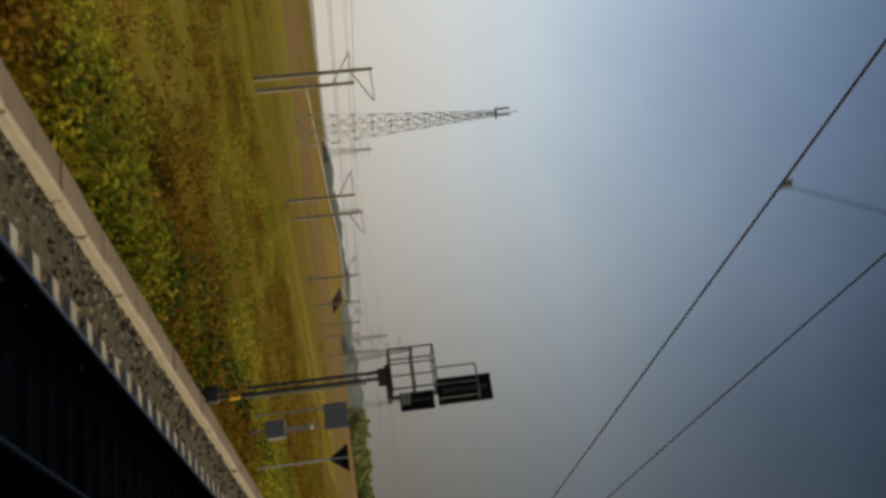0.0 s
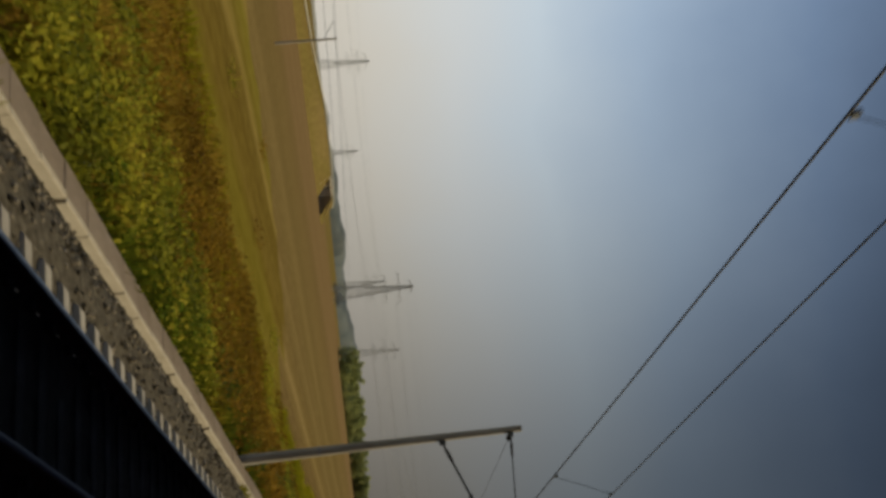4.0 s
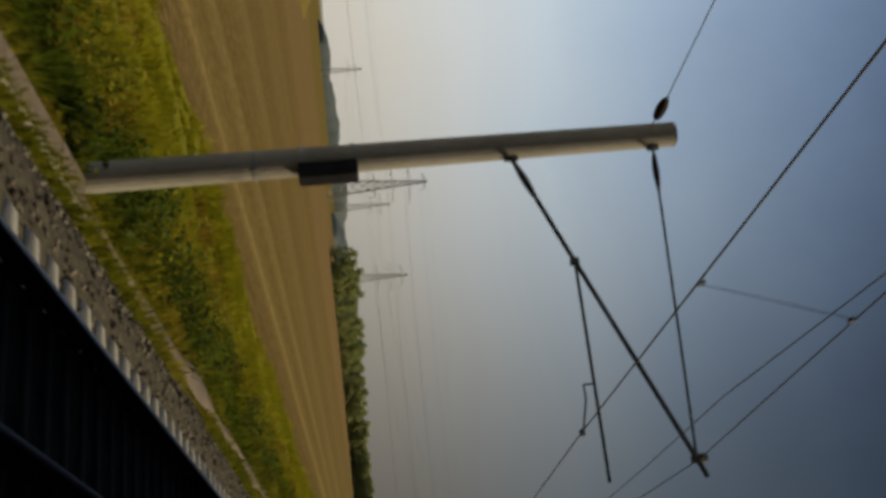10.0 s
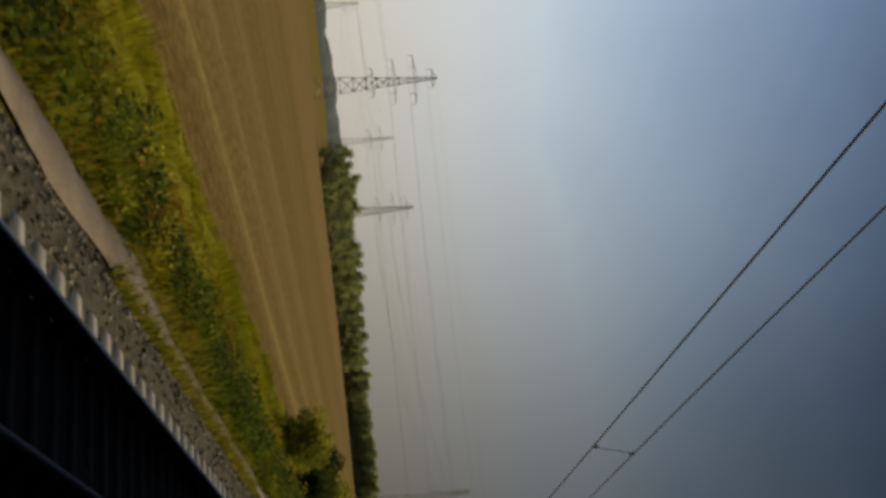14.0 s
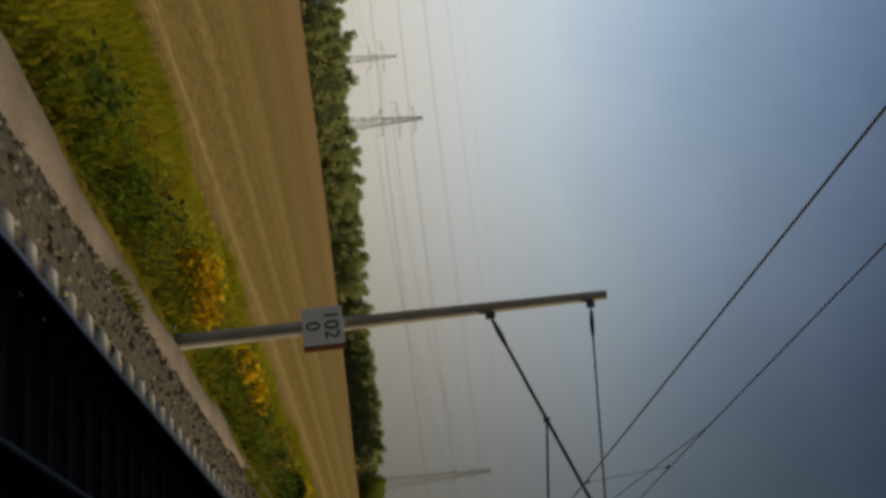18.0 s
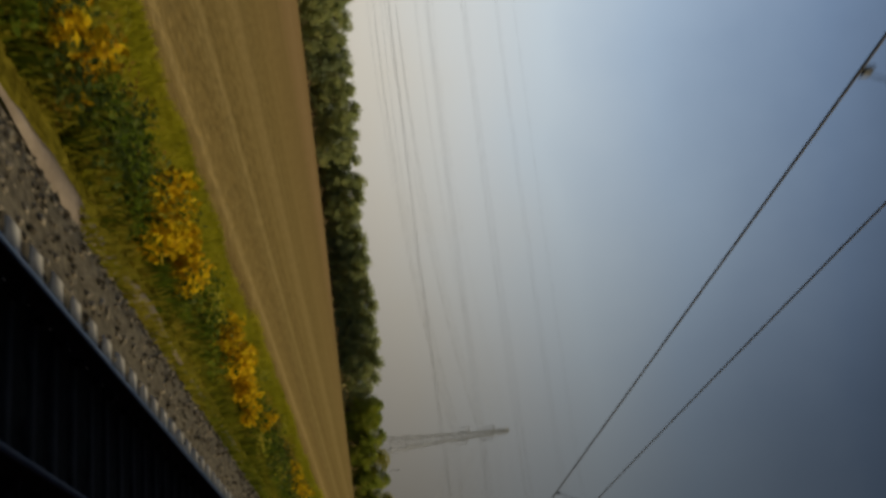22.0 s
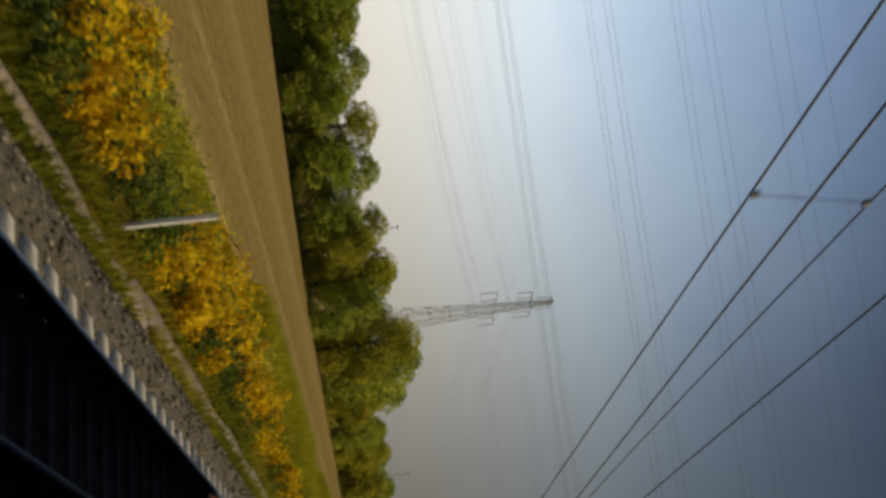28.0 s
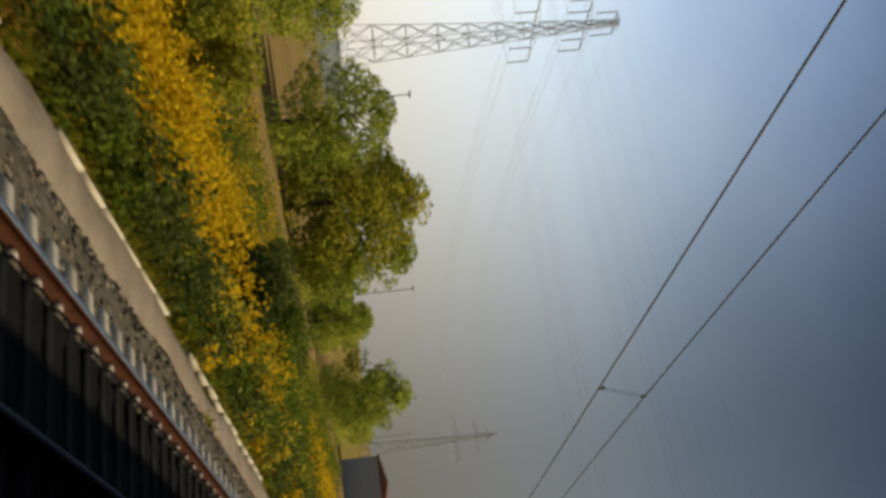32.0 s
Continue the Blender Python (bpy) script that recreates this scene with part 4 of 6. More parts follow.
# ---------------------------------------------------------------- signals and posts
def lamp_head(parent, x, y0, y1, z0, z1, name="signal_head"):
    """A signal head, its dark back board towards the train, with the lamp case in front."""
    bm = bmesh.new()
    box(bm, (x - 0.02, y0, z0), (x + 0.02, y1, z1), 0.015)
    board = part(name, bm, M["black"], parent)
    w, h = y1 - y0, z1 - z0
    bm = bmesh.new()
    box(bm, (x + 0.02, y0 + w * 0.14, z0 + h * 0.08), (x + 0.24, y1 - w * 0.14, z1 - h * 0.08), 0.02)
    part("lamp_case", bm, M["darksteel"], board)
    bm = bmesh.new()
    box(bm, (x - 0.045, y0 + w * 0.42, z0 + h * 0.1), (x - 0.02, y0 + w * 0.58, z0 + h * 0.9), 0.005)
    part("back_cover", bm, M["darksteel"], board)
    return board


def bar_part(name, parent, mat, pts, r=0.018):
    """Bent tube through the points."""
    part(name, rods(list(zip(pts[:-1], pts[1:])), r), M[mat], parent)


def basket(parent, x0, x1, y0, y1, z, h, mids=()):
    bm = bmesh.new()
    box(bm, (x0, y0, z - 0.04), (x1, y1, z))
    part("platform", bm, M["darksteel"], parent)
    cs = [(x0, y0), (x1, y0), (x1, y1), (x0, y1)]
    for i in range(4):
        a, b = cs[i], cs[(i + 1) % 4]
        for zz in (z + h * 0.5, z + h):
            part("rail_bar", rods([((*a, zz), (*b, zz))], 0.018), M["darksteel"], parent)
        part("rail_post", rods([((*a, z), (*a, z + h))], 0.02), M["darksteel"], parent)
    for m in mids:
        part("rail_post", rods([((x0, m, z), (x0, m, z + h))], 0.016), M["darksteel"], parent)


def build_signal(x, y, kind):
    foot = float(ground_z(y)) - 0.1
    label = "railway light signal on a dark mast with basket, seen from behind" if kind == 1 else "railway signal on a dark mast with basket and three black heads"
    t = trackside("railway_signal", x, y, label, "signal")
    top = 3.3 if kind == 1 else 3.2
    lean = 0.02 if kind == 1 else -0.11
    for s in (-0.07, 0.07):
        bm = bmesh.new()
        box(bm, (-0.04, lean + s - 0.03, foot), (0.04, lean + s + 0.03, top), 0.006)
        part("mast", bm, M["darksteel"], t)
    for k in range(12):
        z = foot + 0.35 + k * 0.3
        part("brace", rods([((0, lean - 0.07, z), (0, lean + 0.07, z + 0.15))], 0.012, 5), M["darksteel"], t)
    part("ladder_rail", box(bmesh.new(), (-0.03, lean - 0.17, 0.2), (0.01, lean - 0.125, 2.75), 0.006), M["greenpaint"], t, "pale thin ladder rail")
    bm = bmesh.new()
    box(bm, (-0.3, -0.3, foot - 0.3), (0.3, 0.3, foot + 0.2), 0.03)
    part("foundation", bm, M["kerb"], t)
    bm = bmesh.new()
    box(bm, (-0.12, -0.14, foot + 0.2), (0.14, 0.2, foot + 0.55), 0.02)
    part("cable_box", bm, M["darksteel"], t)
    for k in range(8):
        part("climbing_step", rods([((-0.02, lean - 0.15, 0.4 + k * 0.3), (-0.02, lean - 0.03, 0.4 + k * 0.3))], 0.012), M["darksteel"], t)
    if kind == 1:
        for y0, y1, z0, z1 in ((-0.12, 0.04, -0.12, 0.1), (-0.02, 0.2, 0.06, 0.24)):
            part("base_marker", box(bmesh.new(), (-0.1, y0, z0), (0.06, y1, z1), 0.01), M["yellow"], t, "yellow clamp at the mast foot")
        part("head_bracket", box(bmesh.new(), (-0.14, -0.56, 3.16), (0.3, 0.2, 3.27), 0.015), M["darksteel"], t)
        part("bracket_gusset", box(bmesh.new(), (-0.1, -0.2, 3.0), (0.1, 0.15, 3.17), 0.015), M["darksteel"], t)
        basket(t, -0.22, 0.55, -0.38, 0.5, 3.29, 0.93, (-0.1, 0.16))
        lamp_head(t, -0.12, -0.82, -0.24, 4.2, 5.36)
        lamp_head(t, -0.12, -0.86, -0.46, 3.4, 4.12)
        part("head_panel", box(bmesh.new(), (-0.2, -0.74, 3.42), (-0.16, -0.5, 3.62), 0.01), M["greenpaint"], t, "pale plate on the lower head")
        bar_part("guard_rail", t, "steel", [(-0.3, -0.05, 4.2), (-0.3, -0.05, 5.06), (-0.3, -0.8, 5.06)])
        for yy in (-0.42, -0.72):
            bar_part("guard_bar", t, "steel", [(-0.3, yy, 4.2), (-0.3, yy, 5.06)], 0.014)
        bar_part("head_support", t, "darksteel", [(0.0, -0.5, 3.2), (0.0, -0.5, 5.3)], 0.035)
    else:
        for y0, y1, z0, z1 in ((0.1, 0.34, -0.72, -0.6), (-0.3, -0.1, -0.2, -0.04), (-0.18, 0.06, 0.0, 0.18)):
            part("base_marker", box(bmesh.new(), (-0.1, y0, z0), (0.06, y1, z1), 0.015), M["yellow"], t, "yellow clamp at the mast foot")
        for mat, z0, lb in (("greybox", 1.9, "grey mast plate"), ("red", 2.1, "red mast plate"), ("greybox", 2.42, "grey mast plate")):
            part("mast_plate", box(bmesh.new(), (-0.07, -0.17, z0), (-0.045, 0.01, z0 + (0.28 if mat == "red" else 0.16)), 0.006), M[mat], t, lb)
        part("head_bracket", box(bmesh.new(), (-0.14, -0.7, 3.12), (0.3, 0.12, 3.22), 0.015), M["darksteel"], t)
        part("bracket_gusset", box(bmesh.new(), (-0.1, -0.3, 2.98), (0.1, 0.08, 3.13), 0.015), M["darksteel"], t)
        basket(t, -0.2, 0.5, -0.15, 0.5, 3.24, 0.94, (0.22,))
        lamp_head(t, -0.15, -0.47, -0.08, 3.64, 4.13)
        lamp_head(t, -0.15, -0.79, -0.2, 4.22, 5.37)
        lamp_head(t, -0.15, -0.64, -0.26, 5.47, 5.98)
        bar_part("guard_rail", t, "darksteel", [(-0.25, 0.5, 4.18), (-0.25, -0.86, 4.12), (-0.25, -0.87, 4.94), (-0.25, -0.8, 4.94)])
        bar_part("guard_bar", t, "steel", [(-0.25, -0.55, 3.5), (-0.25, -0.55, 3.9), (-0.25, -0.8, 4.12)], 0.014)
        bar_part("head_support", t, "darksteel", [(0.0, -0.4, 3.2), (0.0, -0.45, 5.9)], 0.035)
        bar_part("cable_loop", t, "darksteel", [(-0.1, -0.35, 3.22), (-0.1, -0.5, 3.4), (-0.1, -0.42, 3.52), (-0.1, -0.3, 3.42)], 0.03)
    return t


build_signal(21.5, 6.4, 1)
build_signal(634.5, 6.3, 2)


def build_trackside_boards():
    foot = float(ground_z(7.0))
    t = trackside("distance_board", 31.0, 6.9, "black triangular board on a thin white post, seen from behind", "sign")
    part("post", rods([((0, 0, foot - 0.1), (0, 0, 2.1))], 0.03, 8), M["white"], t)
    bm = bmesh.new()
    a = [bm.verts.new((-0.01, y, z)) for y, z in ((-0.42, 2.1), (0.42, 2.1), (0.0, 1.5))]
    b = [bm.verts.new((0.01, y, z)) for y, z in ((-0.42, 2.1), (0.42, 2.1), (0.0, 1.5))]
    bm.faces.new(a)
    bm.faces.new(b[::-1])
    for q in range(3):
        bm.faces.new((a[q], a[(q + 1) % 3], b[(q + 1) % 3], b[q]))
    part("board", bm, M["black"], t)
    t = trackside("trackside_cabinet", 27.6, 7.1, "small grey cabinet on a thin steel post", "cabinet")
    part("post", rods([((0, 0, foot - 0.1), (0, 0, 1.25))], 0.035, 8), M["steel"], t)
    bm = bmesh.new()
    box(bm, (-0.12, -0.24, 0.05), (0.12, 0.24, 0.55), 0.015)
    part("case", bm, M["greybox"], t)
    bm = bmesh.new()
    box(bm, (-0.1, -0.06, 1.2), (0.1, 0.06, 1.28), 0.01)
    part("cap", bm, M["white"], t)
    t = trackside("board_back", 32.5, 8.6, "pale grey square board on two posts", "sign")
    part("board", box(bmesh.new(), (-0.02, -0.42, 1.45), (0.02, 0.42, 2.2), 0.01), M["greybox"], t)
    for s in (-0.3, 0.3):
        part("post", rods([((0.04, s, -1.2), (0.04, s, 2.1))], 0.03, 8), M["steel"], t)
    for x, y, h in ((322.6, 7.25, 0.94), (596.5, 6.95, -0.35), (736.9, 6.95, 0.62)):
        f = float(ground_z(y)) - 0.1
        t = trackside("marker_post", x, y, "slim white marker post in the weeds", "marker post", "white marker posts")
        part("post", box(bmesh.new(), (-0.038, -0.038, f), (0.038, 0.038, h), 0.01), M["white"], t)
        part("cap", box(bmesh.new(), (-0.043, -0.043, h), (0.043, 0.043, h + 0.025), 0.01), M["kerb"], t)


build_trackside_boards()

# ---------------------------------------------------------------- pylons and power lines
def lattice_tower(t, base_z, top_z, half0, half1, panels, r, name="lattice_body"):
    """Four tapering legs with crossed bracing."""
    pr = []
    lv = [base_z + (top_z - base_z) * (1 - (1 - k / panels) ** 1.35) for k in range(panels + 1)]

    def w(z):
        s = (z - base_z) / (top_z - base_z)
        return half0 + (half1 - half0) * min(1, s) ** 0.8

    cs = [(-1, -1), (1, -1), (1, 1), (-1, 1)]
    for z0, z1 in zip(lv, lv[1:]):
        a, b = w(z0), w(z1)
        for i in range(4):
            c, d = cs[i], cs[(i + 1) % 4]
            pr += [((c[0] * a, c[1] * a, z0), (c[0] * b, c[1] * b, z1)), ((c[0] * a, c[1] * a, z0), (d[0] * b, d[1] * b, z1)), ((d[0] * a, d[1] * a, z0), (c[0] * b, c[1] * b, z1)), ((c[0] * b, c[1] * b, z1), (d[0] * b, d[1] * b, z1))]
    part(name, rods(pr, r, 4), M["lattice"], t)


def pylon(x, y, top, arms, turn, r=0.11, half0=3.2, label="grey steel lattice pylon with crossarms", base=None, hang=2.2):
    """arms: (height, half length). Returns the arm ends in the world."""
    base = float(ground_z(y, x)) - 0.3 if base is None else base
    t = thing("power_pylon", (x, y, 0), label, "pylon", "power pylons", turn=turn)
    lattice_tower(t, base, top, half0, 0.5, 12, r)
    tips = []
    for z, half in arms:
        for s in (-1, 1):
            pr = [((0.4, s * 0.6, z), (0, s * half, z + 0.2)), ((-0.4, s * 0.6, z), (0, s * half, z + 0.2)), ((0, s * 0.6, z + 1.5), (0, s * half, z + 0.2))]
            for k in (0.3, 0.55, 0.8):
                yy = s * (0.6 + (half - 0.6) * k)
                pr += [((0.4 * (1 - k), yy, z), (0, yy, z + 1.5 * (1 - k) + 0.2)), ((-0.4 * (1 - k), yy, z), (0.4 * (1 - k), yy, z))]
            part("crossarm", rods(pr, r * 0.8, 4), M["lattice"], t)
            ends = (half, half * 0.55) if half > 6 else (half,)
            for e in ends:
                part("suspension_insulator", rods([((0, s * e, z + 0.1), (0, s * e, z - hang))], 0.10 if hang < 3 else 0.16, 6), M["lattice"], t)
                a = radians(turn)
                tips.append((x - math.sin(a) * s * e, y + math.cos(a) * s * e, z - hang))
    tips.append((x, y, top))
    return tips


ARMS4 = [(20.8, 6.2), (30.0, 9.2), (38.8, 10.4), (46.6, 4.0)]
tip_a = pylon(738, 240, 48.6, ARMS4, 32, 0.13, 4.6, "tall grey lattice pylon with four tiers of crossarms")
tip_b = pylon(852, 233.4, 40.5, [(22, 6.5), (29.5, 8.5), (36.5, 6.0)], 12, 0.09, 3.4)
tip_k = pylon(956, -310, 82, [(47.5, 6.2), (58, 9.2), (68.5, 10.4), (79, 4.0)], 90, 0.13, 4.6, "tall grey lattice pylon with four tiers of crossarms")
tip_e = pylon(928, 318, 38.5, [(24, 6.0), (31, 8.0)], 30, 0.09, 3.2)
tip_c = pylon(1045, 507, 32, [(20, 8.0), (26, 5.0)], 40, 0.09, 3.4)
tip_c2 = pylon(697, 388, 35, [(21, 7.0), (27, 9.0), (32, 6.0)], 60, 0.09, 3.2)
tip_g = pylon(1064, 118.5, 71.2, [(50.5, 13.0), (63.0, 10.0), (70.0, 4.5)], 85, 0.095, 4.2, "tall lattice pylon with wide crossarms behind the trees", hang=5.0)
tip_h = pylon(1330, 62, 60, [(41.0, 10.5), (50.5, 8.0), (55.5, 3.5)], 0, 0.09, 3.0)
tip_f = pylon(420, 460, 36, [(20, 6.5), (27, 8.0)], 75, 0.09, 3.2)


def power_line(name, tips0, tips1, drop, r, n=99):
    t = thing(name, (0, 0, 0), "bundle of grey power cables hanging between pylons", "power line", "high-voltage power lines")
    for a, b in list(zip(tips0, tips1))[:n]:
        part("cable", tube_mesh("cable", sag(a, b, drop, 26), r, M["cable"], 4), None, t)


power_line("power_line", tip_a, tip_f[:7] + tip_f[-1:], 6, 0.022)
power_line("power_line", tip_b, tip_g, 5, 0.022)
power_line("power_line", tip_a, tip_k, 8, 0.016)
power_line("power_line", tip_a[:5], tip_e, 6, 0.022)
power_line("power_line", tip_e, tip_c, 6, 0.022)
power_line("power_line", tip_g, tip_h, 9, 0.022)
power_line("power_line", tip_g[:6], tip_e, 6, 0.022)
tip_l = pylon(915, -210, 62, [(41.0, 10.5), (50.5, 8.0), (55.5, 3.5)], 25, 0.09, 3.0)
power_line("power_line", tip_g, tip_l, 8, 0.015)


def lattice_mast():
    b = float(ground_z(77)) - 0.3
    t = thing("radio_mast", (131, 77, 0), "slender grey lattice mast with an antenna cluster on top", "mast")
    lattice_tower(t, b, 27.2, 2.0, 0.28, 13, 0.038)
    bm = bmesh.new()
    box(bm, (-0.7, -0.7, 27.1), (0.7, 0.7, 27.22))
    part("platform", bm, M["darksteel"], t)
    for k in range(3):
        a = k * 2.1
        bm = bmesh.new()
        c, s = math.cos(a) * 0.6, math.sin(a) * 0.6
        box(bm, (c - 0.15, s - 0.12, 27.3), (c + 0.15, s + 0.12, 29.2), 0.03)
        part("antenna", bm, M["greybox"], t)
    part("spire", rods([((0, 0, 27.1), (0, 0, 30.4))], 0.06), M["steel"], t)


lattice_mast()


def second_line():
    """Poles of another electrified line across the meadow."""
    spots = ((31, 30.5, 5.5, 1), (53, 35.2, 5.6, 1), (54.5, 35.3, 4.5, 0), (78.3, 39.7, 4.3, 0), (90.5, 43.9, 5.1, 1), (105, 43.5, 4.2, 0), (132, 50.8, 4.6, 1), (151, 54.7, 4.4, 0), (163, 57, 4.4, 1), (188, 62, 4.4, 0))
    for x, yy, top, d in spots:
        f = float(ground_z(yy, x)) - 0.2
        t = thing("far_catenary_pole", (x, yy, 0), "pale concrete catenary pole of a second line across the meadow", "catenary pole", "catenary poles of the second line")
        bm = bmesh.new()
        rod(bm, (0, 0, f), (0, 0, top), 0.15, 0.10, 10)
        part("mast", bm, M["concrete"], t)
        s = -1 if d else 1
        part("raking_tube", rods([((0, s * 0.1, top - 1.3), (0, s * 2.2, top - 0.15))], 0.035), M["darksteel"], t)
        part("top_tie", rods([((0, s * 0.1, top - 0.15), (0, s * 2.2, top - 0.1))], 0.025), M["darksteel"], t)
    t = thing("far_overhead_line", (0, 0, 0), "overhead wires of the second line", "overhead line")
    for o in (-2.0, 2.0):
        for z in (3.3, 4.3):
            part("contact_wire" if z < 4 else "messenger_cable", tube_mesh("line_wire", [(q, 24.4 + 0.2 * q + o, z) for q in range(-20, 331, 25)], 0.011, M["wire"], 4), None, t)


second_line()


# ---------------------------------------------------------------- foliage
def leaf_quads(c, size, tilt=None):
    """Vertices and faces of small folded leaves, one diamond of two triangles each."""
    n = len(c)
    u = rng.normal(size=(n, 3))
    u /= np.linalg.norm(u, axis=1)[:, None]
    v = np.cross(u, rng.normal(size=(n, 3)))
    v /= np.linalg.norm(v, axis=1)[:, None]
    s = np.asarray(size).reshape(-1, 1) * rng.uniform(0.6, 1.3, (n, 1))
    p = np.stack([c - u * s, c + v * s * 0.55, c + u * s, c - v * s * 0.55], 1).reshape(-1, 3)
    f = np.arange(n * 4).reshape(-1, 4)
    return p, f


def clump_points(n, centre, radii, hollow=0.55):
    d = rng.normal(size=(n, 3))
    d /= np.linalg.norm(d, axis=1)[:, None]
    r = hollow + (1 - hollow) * rng.random((n, 1)) ** 0.6
    return np.asarray(centre) + d * r * np.asarray(radii)


def tree_variant(h, width, seed, leaf_mat, blobs=42, per=58, leaf=0.36, trunk_frac=0.25):
    """Trunk with limbs and a ragged crown of leaf clumps; meshes for a tree of height h."""
    r = random.Random(seed)
    bm = bmesh.new()
    pts = [Vector((0, 0, -0.3)), Vector((r.uniform(-0.1, 0.1), r.uniform(-0.1, 0.1), h * 0.3)), Vector((r.uniform(-0.3, 0.3), r.uniform(-0.3, 0.3), h * 0.6)), Vector((r.uniform(-0.4, 0.4), r.uniform(-0.4, 0.4), h * 0.85))]
    rad = [h * 0.022, h * 0.016, h * 0.010, h * 0.004]
    for a, b, c, d in zip(pts, pts[1:], rad, rad[1:]):
        rod(bm, a, b, c, d, 8)
    centres = []
    for k in range(blobs):
        z = h * (trunk_frac + (0.97 - trunk_frac) * (k + r.random()) / blobs)
        s = (z / h - trunk_frac) / (1 - trunk_frac)
        reach = width / 2 * (math.sin(math.pi * min(1, 0.16 + 0.86 * s)) ** 0.7) * r.uniform(0.35, 1.0)
        a = r.uniform(0, 2 * math.pi)
        centres.append((math.cos(a) * reach, math.sin(a) * reach, z))
        if k % 3 == 0:
            p = pts[1].lerp(pts[3], r.random() * 0.8)
            rod(bm, p, Vector(centres[-1]), h * 0.006, h * 0.002, 5)
    trunk_me = finish("trunk", bm, M["trunk"])
    c = np.concatenate([clump_points(per, q, np.array([1, 1, 0.75]) * width * r.uniform(0.13, 0.21)) for q in centres])
    c = np.concatenate([c, clump_points(int(per * 1.5), (0, 0, h * 0.6), (width * 0.4, width * 0.4, h * 0.3), 0.2)])
    p, f = leaf_quads(c, leaf)
    return trunk_me, array_mesh("crown", p, f, leaf_mat)


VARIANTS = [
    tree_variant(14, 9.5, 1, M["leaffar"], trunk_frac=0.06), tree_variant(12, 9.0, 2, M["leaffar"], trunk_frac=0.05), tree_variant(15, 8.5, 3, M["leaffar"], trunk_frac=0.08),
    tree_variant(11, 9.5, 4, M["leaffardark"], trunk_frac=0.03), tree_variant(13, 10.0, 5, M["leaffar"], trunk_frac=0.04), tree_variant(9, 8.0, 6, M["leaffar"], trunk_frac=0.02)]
VARIANTS += [tree_variant(9, 8.0, 16, M["leaf"], 46, 210, 0.16, 0.02), tree_variant(12, 9.5, 14, M["leafolive"], 50, 210, 0.18, 0.03), tree_variant(12, 9.0, 12, M["leaf"], 50, 210, 0.18, 0.04)]
TREE_LABELS = ["tall green broadleaf tree at the edge of the wood", "olive-green broadleaf tree at the edge of the wood", "tall green broadleaf tree with a narrow crown", "dark green broadleaf tree with a low crown", "olive-green tree with a wide low crown", "low bushy green tree", "low bushy green tree with dense fine leaves", "olive-green tree with a wide dense crown", "green broadleaf tree with a dense crown"]


def tree(x, y, v, scale=1.0, wide=1.0, turn=0.0, group="trees of the wood edge", z=None):
    t = thing("tree", (x, y, land_z(x, y) - 0.1 if z is None else z), TREE_LABELS[v], "tree", group, turn=turn)
    t.scale = (scale * wide, scale * wide, scale)
    part("trunk", VARIANTS[v][0], None, t)
    part("crown", VARIANTS[v][1], None, t)
    return t


def wood_edge(pts, step, depth, group, rnd, lo=0.8, hi=1.15, rows=2, front=(0, 1, 2, 3, 4, 4, 1, 5), back=(0, 2, 0, 1)):
    pts = np.asarray(pts, float)
    seg = np.linalg.norm(np.diff(pts, axis=0), axis=1)
    d = 0.0
    total = seg.sum()
    cum = np.concatenate([[0], np.cumsum(seg)])
    while d < total:
        x, y = np.interp(d, cum, pts[:, 0]), np.interp(d, cum, pts[:, 1])
        for k in range(rows):
            tree(x + rnd.uniform(-1, 1) + k * 1.5, y + k * depth + rnd.uniform(-1.2, 1.2), rnd.choice(front if k == 0 else back), rnd.uniform(lo, hi) * (1.0 + 0.06 * k), rnd.uniform(0.95, 1.2), rnd.uniform(0, 360), group)
        d += step * rnd.uniform(0.75, 1.25)


rw = random.Random(11)
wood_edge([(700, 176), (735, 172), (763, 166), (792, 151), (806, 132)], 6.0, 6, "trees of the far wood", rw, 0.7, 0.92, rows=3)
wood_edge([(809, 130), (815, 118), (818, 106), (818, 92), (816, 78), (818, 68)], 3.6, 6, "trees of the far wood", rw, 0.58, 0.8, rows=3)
wood_edge([(815, 66), (819, 57), (825, 47), (831, 40)], 4.6, 5, "trees of the near wood", rw, 0.62, 0.8, rows=2, front=(6, 7, 8, 7), back=(7, 8))
wood_edge([(849, 33.5), (860, 31), (872, 28), (884, 25)], 4.6, 5, "trees of the near wood", rw, 0.48, 0.62, rows=2, front=(6, 7, 8, 7), back=(7, 8))
for x, y, v, s, w in ((838, 38, 7, 0.98, 1.0), (844, 37, 8, 1.0, 1.0), (835, 45, 8, 0.85, 1.0), (848, 42, 7, 0.92, 1.0), (853, 36, 8, 0.84, 1.0), (928, 22.5, 8, 0.82, 1.1), (925, 26, 7, 0.92, 1.25), (933, 31, 8, 0.86, 1.1), (914, 28, 8, 0.74, 1.1), (962, 17.5, 6, 1.05, 1.05), (893, 27, 6, 0.72, 1.15), (900, 30, 8, 0.62, 1.2), (936, 24, 6, 0.62, 1.2), (946, 22, 8, 0.5, 1.3), (955, 24, 6, 0.7, 1.1), (975, 20, 8, 0.6, 1.1), (990, 20, 6, 0.8, 1.1)):
    tree(x, y, v, s, w, rw.uniform(0, 360), "trees of the near wood")


